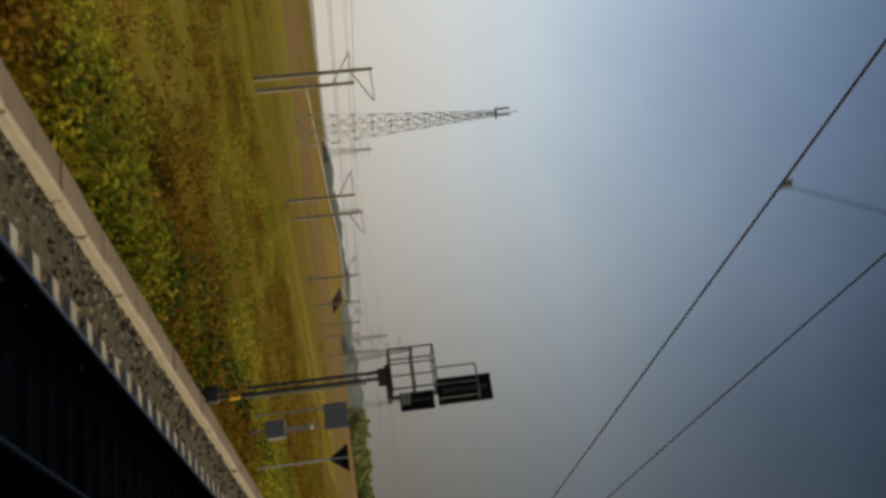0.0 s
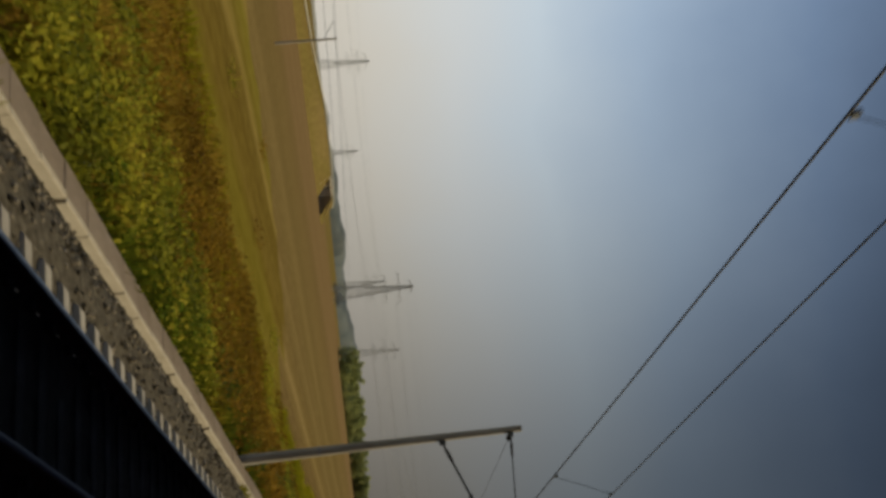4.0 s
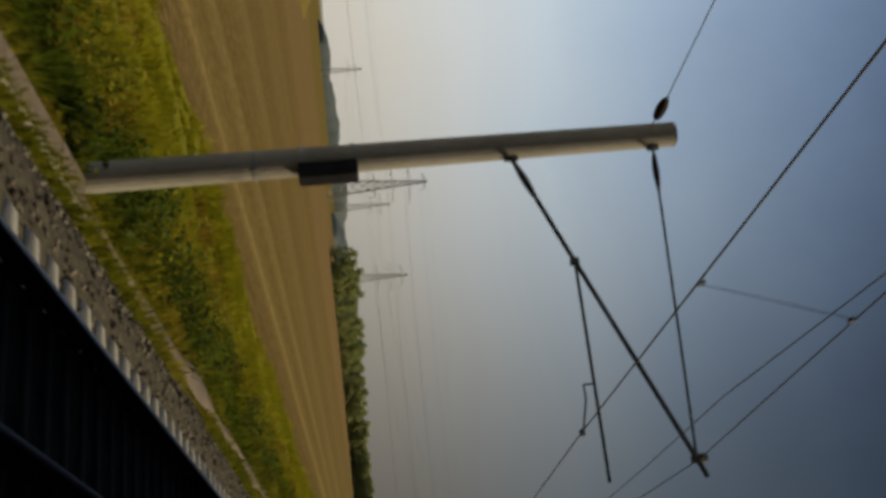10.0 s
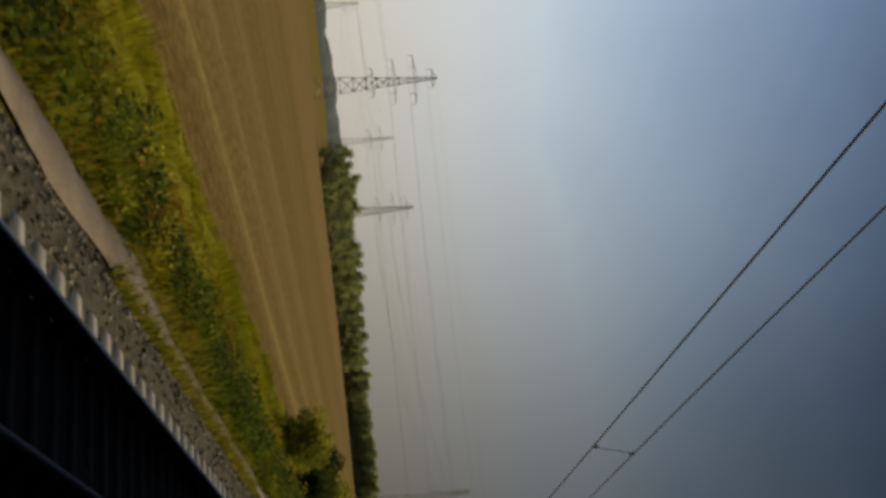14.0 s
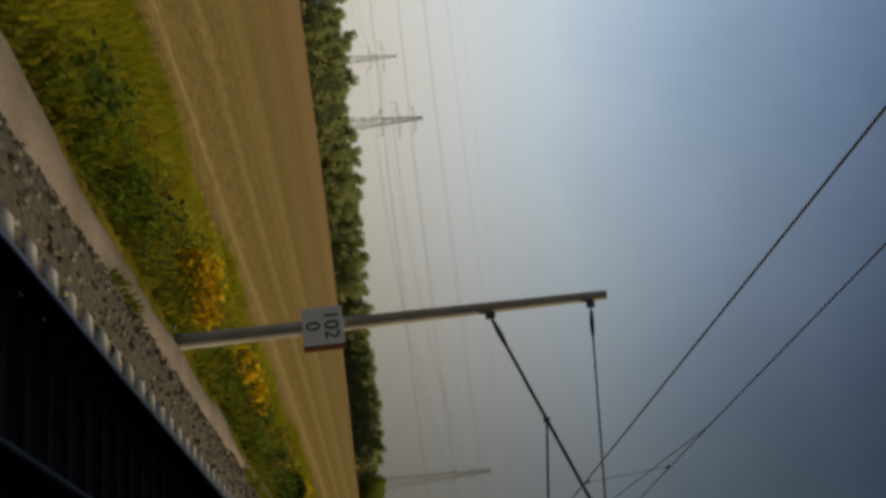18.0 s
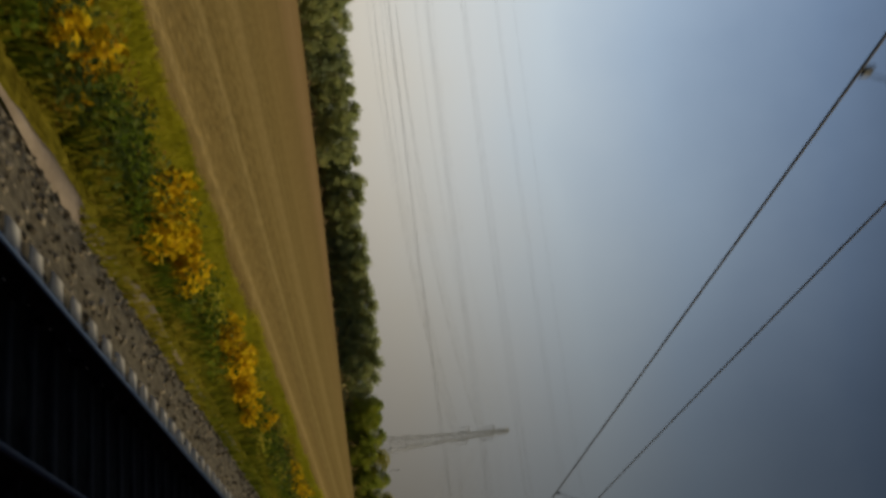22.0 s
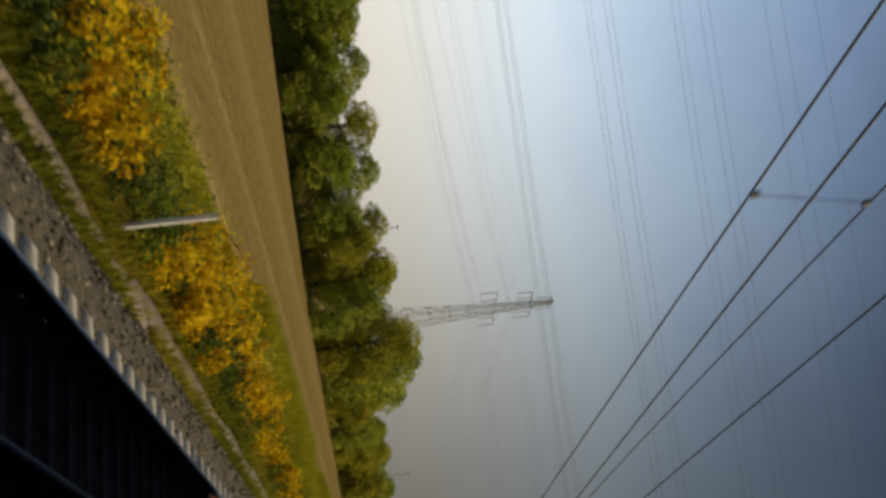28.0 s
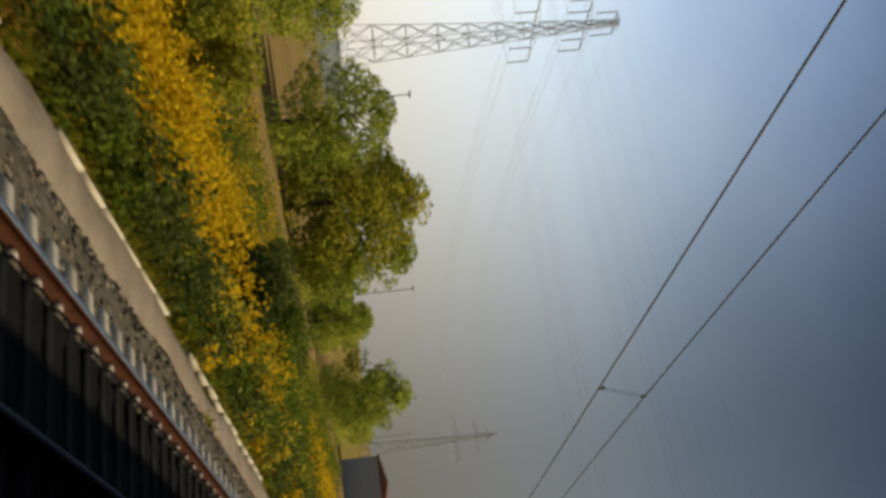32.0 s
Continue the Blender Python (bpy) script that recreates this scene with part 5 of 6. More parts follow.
def far_woods():
    """Low far woods and hills along the skyline, too far to tell trees apart."""
    def belt(pts, h, depth, seed):
        """A long rounded mass with a lumpy, uneven crest."""
        r = np.random.default_rng(seed)
        pts = np.asarray(pts, float)
        d = np.concatenate([[0], np.cumsum(np.linalg.norm(np.diff(pts, axis=0), axis=1))])
        s = np.arange(0, d[-1], 2.2)
        cx, cy = np.interp(s, d, pts[:, 0]), np.interp(s, d, pts[:, 1])
        a = np.linspace(0, np.pi, 9)
        lump = sum(np.sin(s * f + r.uniform(0, 6)) * k for f, k in ((0.021, 0.14), (0.05, 0.10), (0.137, 0.05), (0.39, 0.025)))
        ends = np.minimum(1, np.minimum(s, d[-1] - s) / 25) ** 0.5
        hh = h * (0.68 + lump + r.normal(0, 0.008, len(s))) * ends
        off = -np.cos(a)[None] * depth * (1 + 0.01 * r.normal(size=(len(s), 1)))
        z = np.sin(a)[None] ** 0.6 * hh[:, None] * (1 + 0.008 * r.normal(size=(len(s), len(a))))
        Y = cy[:, None] + off
        X = cx[:, None] + 0 * off
        v = np.stack([X, Y, ground_z(Y, X) - 0.3 + z], -1)
        k = len(a)
        i, j = np.meshgrid(np.arange(len(s) - 1), np.arange(k - 1), indexing="ij")
        return v.reshape(-1, 3), np.stack([i * k + j, (i + 1) * k + j, (i + 1) * k + j + 1, i * k + j + 1], -1).reshape(-1, 4)

    for pts, h, dp, sd in (([(980, 330), (1100, 300), (1300, 300), (1500, 320)], 17, 12, 4), ([(1290, 720), (1500, 600), (2200, 480)], 21, 18, 6)):
        v, f = belt(pts, h, dp, sd)
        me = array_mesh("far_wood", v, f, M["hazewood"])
        me.polygons.foreach_set("use_smooth", np.ones(len(me.polygons), bool))
        tagged(new("far_wood", me), "far belt of hazy grey-green trees on the skyline", "woodland", kind="stuff")
    # ridge on the horizon, with the haze painted into its colour
    xs = np.linspace(-1500, 4400, 140)
    base = np.stack([xs, np.full_like(xs, 2600.0) - 0.35 * xs, np.full_like(xs, -20.0)], 1)
    top = base.copy()
    top[:, 2] = 5 + 2.5 * np.sin(xs * 0.004) + 1.5 * np.sin(xs * 0.011 + 1) + 0.8 * np.sin(xs * 0.05)
    back = top + np.array([0, 400.0, -30.0])
    v = np.concatenate([base, top, back])
    n = len(xs)
    i = np.arange(n - 1)
    f = np.concatenate([np.stack([i, i + 1, n + i + 1, n + i], 1), np.stack([n + i, n + i + 1, 2 * n + i + 1, 2 * n + i], 1)])
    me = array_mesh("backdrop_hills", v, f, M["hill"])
    me.polygons.foreach_set("use_smooth", np.ones(len(me.polygons), bool))
    tagged(new("backdrop_hills", me), "low wooded hills on the hazy horizon", "hills", kind="structure")


far_woods()

# ---------------------------------------------------------------- verge plants
def strip_width(x):
    """Width of the bright grass strip between the weeds and the ploughed land."""
    return np.interp(x, [140, 160, 320, 350, 400, 440, 500, 540, 620, 720, 800], [0.6, 2.8, 2.8, 2.0, 3.2, 4.2, 4.0, 3.4, 3.0, 2.6, 0.8])


def patch(x, spots):
    v = np.zeros_like(np.asarray(x, float))
    for c, w, a in spots:
        v = np.maximum(v, a * np.exp(-((x - c) / w) ** 2))
    return v


SHRUB = [(8, 6, 0.5), (22, 8, 0.6), (160, 8, 0.6), (180, 9, 0.6), (214, 8, 0.8), (235, 6, 0.5), (265, 7, 0.7), (280, 5, 0.3), (303, 8, 0.2), (325, 7, 0.45), (345, 12, 0.9), (372, 12, 0.9), (400, 14, 1.0), (418, 6, 0.9), (452, 7, 0.15), (470, 7, 0.5), (490, 6, 0.7), (516, 12, 1.0), (530, 9, 1.0), (546, 8, 0.8), (566, 10, 0.9), (598, 8, 0.9), (612, 6, 0.6), (668, 10, 0.7), (690, 12, 0.7), (735, 14, 0.9), (770, 10, 0.9), (800, 14, 1.0), (830, 14, 1.0), (860, 16, 1.0), (892, 18, 1.0)]


def grass_blades(name, n, x0, x1, lo, hi, mat, label, height, width, weight):
    x = rng.uniform(x0, x1, n)
    e = np.minimum(edge_y(x), hi)
    y = lo + (e - lo) * rng.random(n) ** 1.15
    keep = rng.random(n) < weight(x, y)
    x, y = x[keep], y[keep]
    n = len(x)
    h = rng.uniform(0.5, 1.2, n) * height * (0.75 + 0.5 * near_noise(x, y, 0.7))
    h = np.maximum(h, 0.06)
    a = rng.uniform(0, 2 * np.pi, n)
    w = width * rng.uniform(0.6, 1.4, n)
    z = ground_z(y, x) - 0.02
    dx, dy = np.cos(a) * w, np.sin(a) * w
    lx, ly = rng.normal(0, 0.35, n) * h, rng.normal(0, 0.35, n) * h
    p = np.stack([np.stack([x - dx, y - dy, z], 1), np.stack([x + dx, y + dy, z], 1), np.stack([x + lx, y + ly, z + h], 1)], 1).reshape(-1, 3)
    ob = new(name, array_mesh(name, bent(p), np.arange(3 * n).reshape(-1, 3), mat))
    tagged(ob, label, "grass", kind="stuff")


for a, b in ((-10, 300), (300, 600), (600, 930)):
    grass_blades("verge_grass", 80000, a, b, 6.6, 10.5, M["grass"], "rough olive-green grass on the verge", 0.36, 0.032, lambda x, y: 0.95)
    grass_blades("dry_grass", 22000, a, b, 6.7, 11.5, M["drygrass"], "dry yellowish grass stems on the verge", 0.42, 0.018, lambda x, y: 0.3 + 0.6 * (near_noise(x, y, 0.25) > 0.1))
    grass_blades("short_grass", 60000, a, b, 8.3, 28, M["lushblade"], "short bright yellowish-green grass beside the field", 0.17, 0.03, lambda x, y: 0.95 * (x > 152) * (x < 760) * ((x < 590) | (y > edge_y(x) - 1.6)))
grass_blades("meadow_grass", 70000, -10, 140, 7, 21, M["drygrass"], "tall brownish meadow grass", 0.5, 0.05, lambda x, y: 0.5 + 0.5 * (near_noise(x, y, 0.12) > 0))


def tussocks(name, n, x0, x1, lo, hi, mat, label, height, radius, blades, weight):
    """Clumped grass: each tuft's blades lean outwards from its middle."""
    x = rng.uniform(x0, x1, n)
    y = lo + (np.minimum(edge_y(x), hi) - lo) * rng.random(n)
    keep = rng.random(n) < weight(x, y)
    x, y = x[keep], y[keep]
    n = len(x)
    size = rng.uniform(0.55, 1.35, n) * (1 + 0.4 * near_noise(x, y, 0.5))
    a, d = rng.uniform(0, 2 * np.pi, (n, blades)), np.sqrt(rng.random((n, blades)))
    r, h = radius * size[:, None], height * size[:, None] * rng.uniform(0.6, 1.15, (n, blades)) * (1.1 - 0.45 * d)
    bx, by = x[:, None] + np.cos(a) * d * r, y[:, None] + np.sin(a) * d * r
    tx, ty = bx + np.cos(a) * d * h * 0.7 + rng.normal(0, 0.03, bx.shape), by + np.sin(a) * d * h * 0.7 + rng.normal(0, 0.03, bx.shape)
    z = ground_z(by, bx) - 0.03
    w = 0.028 * rng.uniform(0.6, 1.4, bx.shape)
    q = a + np.pi / 2 + rng.normal(0, 0.6, bx.shape)
    dx, dy = np.cos(q) * w, np.sin(q) * w
    p = np.stack([np.stack([bx - dx, by - dy, z], -1), np.stack([bx + dx, by + dy, z], -1), np.stack([tx, ty, z + h], -1)], 2).reshape(-1, 3)
    tagged(new(name, array_mesh(name, bent(p), np.arange(len(p)).reshape(-1, 3), mat)), label, "grass", kind="stuff")


def lush_strip(x, y):
    """1 within the bright grass strip along the ploughed land, fading out towards the weeds."""
    return np.clip((y - edge_y(x) + strip_width(x)) / 0.8, 0, 1)


tussocks("green_tussocks", 6200, 120, 480, 7.2, 28, M["lushblade"], "tufts of yellowish-green grass on the verge", 0.34, 0.34, 46, lambda x, y: np.maximum(0.3 + 0.6 * (near_noise(x, y, 0.33) > -0.2), lush_strip(x, y)))
tussocks("green_tussocks", 4200, 480, 800, 9.0, 28, M["lushblade"], "tufts of yellowish-green grass on the verge", 0.32, 0.34, 46, lambda x, y: np.maximum((0.3 + 0.6 * (near_noise(x, y, 0.33) > 0.0)) * ((x < 598) | (x > 690)), lush_strip(x, y)))
tussocks("edge_tussocks", 5200, 560, 770, 11.0, 28, M["lushblade"], "bright green grass strip along the ploughed field", 0.3, 0.36, 46, lush_strip)
tussocks("edge_tussocks", 3600, 776, 846, 9.3, 28, M["lushblade"], "bright green grass between the weeds and the ploughed field", 0.24, 0.36, 46, lambda x, y: 0.55 + 0.4 * (near_noise(x, y, 0.5) > -0.3))
tussocks("dark_tussocks", 4600, 110, 720, 6.7, 8.3, M["freshgrass"], "tufts of deep green grass along the path", 0.45, 0.36, 46, lambda x, y: 0.15 + 0.7 * (near_noise(x + 5, y, 0.21) > 0.05))
tussocks("straw_tussocks", 3000, 90, 720, 8.0, 28, M["drygrass"], "tufts of straw-coloured dry grass", 0.42, 0.3, 40, lambda x, y: (0.1 + 0.7 * (near_noise(x + 30, y, 0.16) > 0.3)) * (1 - lush_strip(x, y)))
tussocks("brown_tussocks", 5200, 164, 240, 7.6, 11.8, M["leafbrown"], "orange-brown dry grass on the verge", 0.42, 0.36, 46, lambda x, y: patch(x, [(176, 6, 1.0), (199, 4, 0.8), (227, 8, 1.0)]) * (near_noise(x, y, 0.5) > -0.4))
tussocks("golden_tussocks", 4600, 598, 692, 7.7, 10.5, M["drygrass"], "dense golden-brown dry grass on the bank", 0.34, 0.36, 46, lambda x, y: 0.95 * (near_noise(x, y, 0.4) > -0.55))


tussocks("path_tufts", 420, 130, 262, 5.66, 5.98, M["freshgrass"], "round tufts of green grass along the broken kerb", 0.15, 0.2, 60, lambda x, y: 0.7 * (near_noise(x, 0 * y, 0.8) < 0.0))
tussocks("path_tufts", 260, 262, 360, 5.72, 6.2, M["freshgrass"], "round tufts of green grass growing in the path", 0.16, 0.2, 60, lambda x, y: 0.6 * (near_noise(x, 0 * y, 0.9) > 0.1))
tussocks("path_tufts", 420, 500, 720, 5.65, 6.1, M["freshgrass"], "round tufts of green grass growing in the path", 0.16, 0.2, 60, lambda x, y: 0.55 * (near_noise(x, 0 * y, 0.6) > 0.25))


def grass_on_path():
    """Grass creeping over the path and the ballast foot."""
    n = 170000
    x = np.where(rng.random(n) < 0.2, rng.uniform(60, 262, n), rng.uniform(255, 910, n))
    y = np.where(rng.random(n) < 0.62, rng.normal(5.68, 0.16, n), rng.normal(6.6, 0.14, n))
    amount = np.interp(x, [60, 150, 240, 262, 300, 328, 352, 375, 415, 428, 442, 475, 490, 508, 545, 560, 590, 640, 660, 770, 780, 905], [0.1, 0.45, 0.35, 1.2, 1.5, 1, 0.45, 0.9, 1, 0.7, 0.4, 0.4, 0.8, 0.35, 0.6, 1, 1.25, 1.5, 1.2, 1, 0.5, 0.3])
    bunch = near_noise(x, y, 0.55) + 0.6 * near_noise(x + 40, y, 0.17)
    keep = (bunch > 1.1 - 1.5 * amount) & (y > 5.2) & (y < 6.9)
    x, y = x[keep], y[keep]
    n = len(x)
    h = rng.uniform(0.05, 0.30, n)
    a = rng.uniform(0, 6.28, n)
    w = 0.022 * rng.uniform(0.6, 1.4, n)
    z = np.maximum(ballast_profile(y), np.where((y > 5.68) & (y < 6.5), -0.66, -0.9)) - 0.02
    p = np.stack([np.stack([x - np.cos(a) * w, y - np.sin(a) * w, z], 1), np.stack([x + np.cos(a) * w, y + np.sin(a) * w, z], 1), np.stack([x + rng.normal(0, 0.06, n), y + rng.normal(0, 0.06, n), z + h], 1)], 1).reshape(-1, 3)
    tagged(new("path_grass", array_mesh("path_grass", bent(p), np.arange(3 * n).reshape(-1, 3), M["grass"])), "grass creeping over the path edge and ballast foot", "grass", kind="stuff")


grass_on_path()


def grass_ribbon():
    """Lush tall grass between the ballast and the weeds near the second signal."""
    n = 26000
    x = rng.normal(656, 9, n)
    y = rng.normal(6.35, 0.36, n)
    h = rng.uniform(0.15, 0.5, n)
    a = rng.uniform(0, 6.28, n)
    z = np.maximum(ballast_profile(y), -0.85) - 0.02
    w = 0.026
    p = np.stack([np.stack([x - np.cos(a) * w, y - np.sin(a) * w, z], 1), np.stack([x + np.cos(a) * w, y + np.sin(a) * w, z], 1), np.stack([x + rng.normal(0, 0.1, n), y + rng.normal(0, 0.1, n), z + h], 1)], 1).reshape(-1, 3)
    tagged(new("lush_grass", array_mesh("lush_grass", bent(p), np.arange(3 * n).reshape(-1, 3), M["freshgrass"])), "tall bright green grass beside the ballast", "grass", kind="stuff")


grass_ribbon()


def weeds(name, n, spots, floor, y_mean, y_dev, mat, label, height, radius, leaf, per, bunch=None):
    """Leafy clumps standing on the verge."""
    x = rng.uniform(-5, 925, n)
    keep = rng.random(n) < np.maximum(floor, patch(x, spots))
    x = x[keep]
    y = np.clip(rng.normal(y_mean, y_dev, len(x)), 6.75, None)
    y = np.minimum(y, np.minimum(edge_y(x) - strip_width(x) + 0.5 - 0.6 * rng.random(len(x)), 24))
    if bunch is not None:
        s = near_noise(x, y, 0.75) + 0.5 * near_noise(x + 7, y + 3, 0.3) > bunch
        x, y = x[s], y[s]
    c = []
    for q in range(len(x)):
        h = height * rng.uniform(0.55, 1.25)
        r = radius * rng.uniform(0.6, 1.3)
        c.append(clump_points(per, (x[q], y[q], float(ground_z(y[q], x[q])) + h * 0.48), (r, r, h * 0.52), 0.25))
    c = np.concatenate(c)
    p, f = leaf_quads(c, leaf)
    tagged(new(name, array_mesh(name, bent(p), f, mat)), label, "weeds", kind="stuff")


weeds("nettles", 2600, SHRUB, 0.13, 7.5, 0.5, M["leafgreen"], "green nettles and leafy weeds along the path", 0.75, 0.42, 0.06, 70)
weeds("dark_weeds", 2400, SHRUB, 0.07, 7.7, 0.6, M["leafdark"], "dark leafy weeds on the verge", 0.8, 0.5, 0.065, 70)
weeds("dry_weeds", 1100, SHRUB, 0.10, 8.2, 0.7, M["leafbrown"], "dry brown weeds on the verge", 0.6, 0.42, 0.05, 60)
weeds("olive_weeds", 1500, SHRUB, 0.10, 8.3, 0.8, M["leafolive"], "olive leafy weeds on the verge", 0.8, 0.5, 0.06, 70)
DRY = [(172, 7, 0.8), (198, 4, 0.5), (228, 8, 0.9), (300, 7, 0.6), (455, 5, 0.6), (497, 6, 0.7), (598, 8, 0.4), (684, 14, 0.5)]
weeds("dry_stand", 2600, DRY, 0.0, 9.3, 1.0, M["leafbrown"], "orange-brown dry weeds and grass", 0.6, 0.5, 0.06, 70, -0.3)
GOLD_WEST = [(334, 6, 1.2), (339.5, 3.6, 1.0)]
GOLD_MID = [(421, 6, 0.9), (428, 4, 0.6), (467.3, 1.0, 0.6), (472.5, 1.5, 0.9), (480, 2.0, 0.9), (501, 3, 0.4), (517.6, 1.8, 1.0), (524, 1.6, 0.7), (540.5, 2.4, 0.6), (550, 4, 0.4), (560, 5, 0.6), (573, 7, 1.0), (583, 5, 0.8), (600, 4, 0.4), (610, 3, 0.3)]
GOLD_EAST = [(736, 11, 1.3), (749, 6, 1.1), (757, 3, 0.4), (797, 2.5, 0.5), (818, 5, 0.5), (828, 7, 0.6), (846, 7, 0.5), (866, 8, 0.5), (888, 9, 0.5)]
weeds("goldenrod", 11000, GOLD_WEST, 0.0, 9.9, 0.95, M["goldenrod"], "solid bright yellow stand of flowering goldenrod", 0.85, 0.36, 0.085, 110, -0.45)
weeds("goldenrod", 8200, GOLD_MID, 0.0, 8.1, 0.4, M["goldenrod"], "bright yellow flowering goldenrod", 0.8, 0.34, 0.085, 120, 0.0)
weeds("goldenrod", 9000, GOLD_EAST, 0.0, 8.6, 0.95, M["goldenrod"], "bright yellow flowering goldenrod", 0.85, 0.34, 0.085, 120, -0.05)
weeds("far_goldenrod", 3600, [(738, 13, 1.0), (749, 7, 0.9), (845, 5, 0.6), (867, 7, 1.0)], 0.0, 11.3, 0.9, M["goldenrod"], "goldenrod in bloom at the field edge", 1.1, 0.4, 0.085, 120, 0.1)
weeds("goldenrod", 5200, [(821, 6, 0.7), (831, 6, 0.9), (842, 7, 0.9)], 0.0, 11.4, 1.3, M["goldenrod"], "tall yellow goldenrod in bloom before the wood", 1.3, 0.42, 0.08, 110, 0.15)
weeds("edge_weeds", 2600, [(720, 14, 0.8), (745, 20, 0.8), (772, 14, 0.8), (800, 10, 0.3)], 0.0, 10.6, 1.4, M["leafolive"], "olive-green leafy weeds filling the verge to the field", 0.95, 0.6, 0.065, 90)
weeds("path_side_weeds", 4200, [(838, 14, 1.0), (862, 16, 1.0), (890, 16, 1.0)], 0.0, 7.7, 0.55, M["leafdark"], "dark green weeds beside the worn path", 0.95, 0.5, 0.065, 90, -0.35)
weeds("goldenrod_leaves", 1600, GOLD_WEST + GOLD_MID + GOLD_EAST, 0.0, 8.4, 0.6, M["leafgreen"], "green leaves under the goldenrod", 0.6, 0.42, 0.06, 60)


def wild_meadow():
    """Scrubby brown-green growth on the wide waste ground at the start."""
    n = 3000
    x = rng.uniform(0, 150, n)
    y = 7.2 + 44 * rng.random(n) ** 2.2
    keep = (y < np.interp(x, [0, 50, 100, 150], [36, 28, 19, 14])) | (rng.random(n) < 0.01)
    x, y = x[keep], y[keep]
    for nm, mat, lb, sel in (("waste_ground_scrub", M["leafbrown"], "brownish scrub on waste ground", 0), ("waste_ground_weeds", M["leafolive"], "olive weeds on waste ground", 1)):
        s = (0.6 * near_noise(x, y, 0.16) + 0.7 * near_noise(x + 30, 0.5 * y, 0.4) > 0.12) == bool(sel)
        c = [clump_points(110, (x[q], y[q], float(ground_z(y[q], x[q])) + 0.22), (0.95, 0.95, 0.36), 0.15) for q in np.nonzero(s)[0]]
        p, f = leaf_quads(np.concatenate(c), 0.07)
        tagged(new(nm, array_mesh(nm, bent(p), f, mat)), lb, "weeds", kind="stuff")


wild_meadow()


def tall_scrub():
    """Head-high goldenrod, brambles and saplings between the path and the wood at the end of the line."""
    n = 2300
    x = rng.uniform(806, 945, n)
    y = rng.uniform(7.0, 25, n)
    keep = (y < 8.5 + np.interp(x, [806, 830, 850, 870, 945], [3.5, 8.0, 12, 16, 16])) & ~((y > 18.2) & (y < 20.6) & (x > 885))
    x, y = x[keep], y[keep]
    pick = 0.75 * near_noise(x, y, 0.2) + 0.3 * near_noise(x + 9, y + 4, 0.6) + np.interp(y, [7, 8.4, 9.3, 14.5, 17], [-0.9, -0.3, 0.72, 0.68, -0.2])
    for nm, mat, lb, lo, hi in (("bramble_scrub", M["leafdark"], "dark green bramble scrub", -9, -0.5), ("olive_scrub", M["leafolive"], "olive-green scrub", -0.5, -0.1), ("green_scrub", M["leafgreen"], "fresh green scrub", -0.1, 0.42), ("goldenrod_scrub", M["goldenrod"], "thick yellow goldenrod in bloom", 0.42, 9)):
        c = []
        for q in np.nonzero((pick >= lo) & (pick < hi))[0]:
            h = rng.uniform(0.9, 1.7)
            c.append(clump_points(130, (x[q], y[q], float(ground_z(y[q], x[q])) + h * 0.45), (0.75, 0.75, h * 0.5), 0.3))
        p, f = leaf_quads(np.concatenate(c), 0.07)
        tagged(new(nm, array_mesh(nm, bent(p), f, mat)), lb, "scrub", kind="stuff")


tall_scrub()


def bush(x, y, h, w, mat, seed, label, blobs=26, per=230, leaf=0.08):
    r = random.Random(seed)
    z = float(ground_z(y, x)) - 0.1
    t = thing("bush", (x, y + float(line_y(x)), z), label, "bush", "bushes on the verge")
    bm = bmesh.new()
    c = []
    for k in range(blobs):
        a, q = r.uniform(0, 6.28), r.uniform(0.1, 0.36) * w
        p = Vector((math.cos(a) * q, math.sin(a) * q, h * r.uniform(0.12, 0.82)))
        rod(bm, (0, 0, 0), p, 0.03 * h, 0.008, 5)
        c.append(clump_points(per, p, np.array([1, 1, 0.8]) * w * r.uniform(0.15, 0.24), 0.3))
    part("stem", bm, M["trunk"], t)
    p, f = leaf_quads(np.concatenate(c), leaf)
    part("crown", array_mesh("crown", p, f, mat), None, t)


bush(357.3, 12.5, 2.6, 3.2, M["leafolive"], 1, "round dark olive bush beside the field")
bush(409.5, 10.2, 3.4, 3.8, M["leafolive"], 2, "large olive bush with dark gaps")
bush(410.5, 12.0, 2.9, 3.4, M["leafdark"], 3, "large dark green bush")
bush(411.8, 8.6, 1.6, 2.2, M["leafgreen"], 4, "green bush on the verge")
bush(404, 9.8, 2.2, 2.6, M["leafdark"], 5, "dark green bush on the verge")
bush(398, 11.0, 2.6, 3.0, M["leafolive"], 6, "olive bush on the verge")
bush(494, 7.7, 0.9, 1.5, M["leafdark"], 8, "low dark bush on the verge")
bush(506, 8.0, 1.0, 1.6, M["leafdark"], 9, "low dark bush on the verge")
bush(794.4, 7.7, 1.1, 2.0, M["leafdark"], 21, "dark green bush beside the path")
bush(796.4, 7.9, 1.1, 2.0, M["leafdark"], 22, "dark green bush beside the path")
bush(873, 10.5, 2.4, 2.8, M["leafdark"], 10, "dark bush among goldenrod")
bush(868, 14, 2.6, 3.2, M["leafolive"], 11, "olive bush among goldenrod")
bush(884, 13, 2.4, 3.0, M["leafgreen"], 12, "green bush among goldenrod")
bush(858, 13.0, 2.2, 2.8, M["leafgreen"], 13, "green bush among goldenrod")


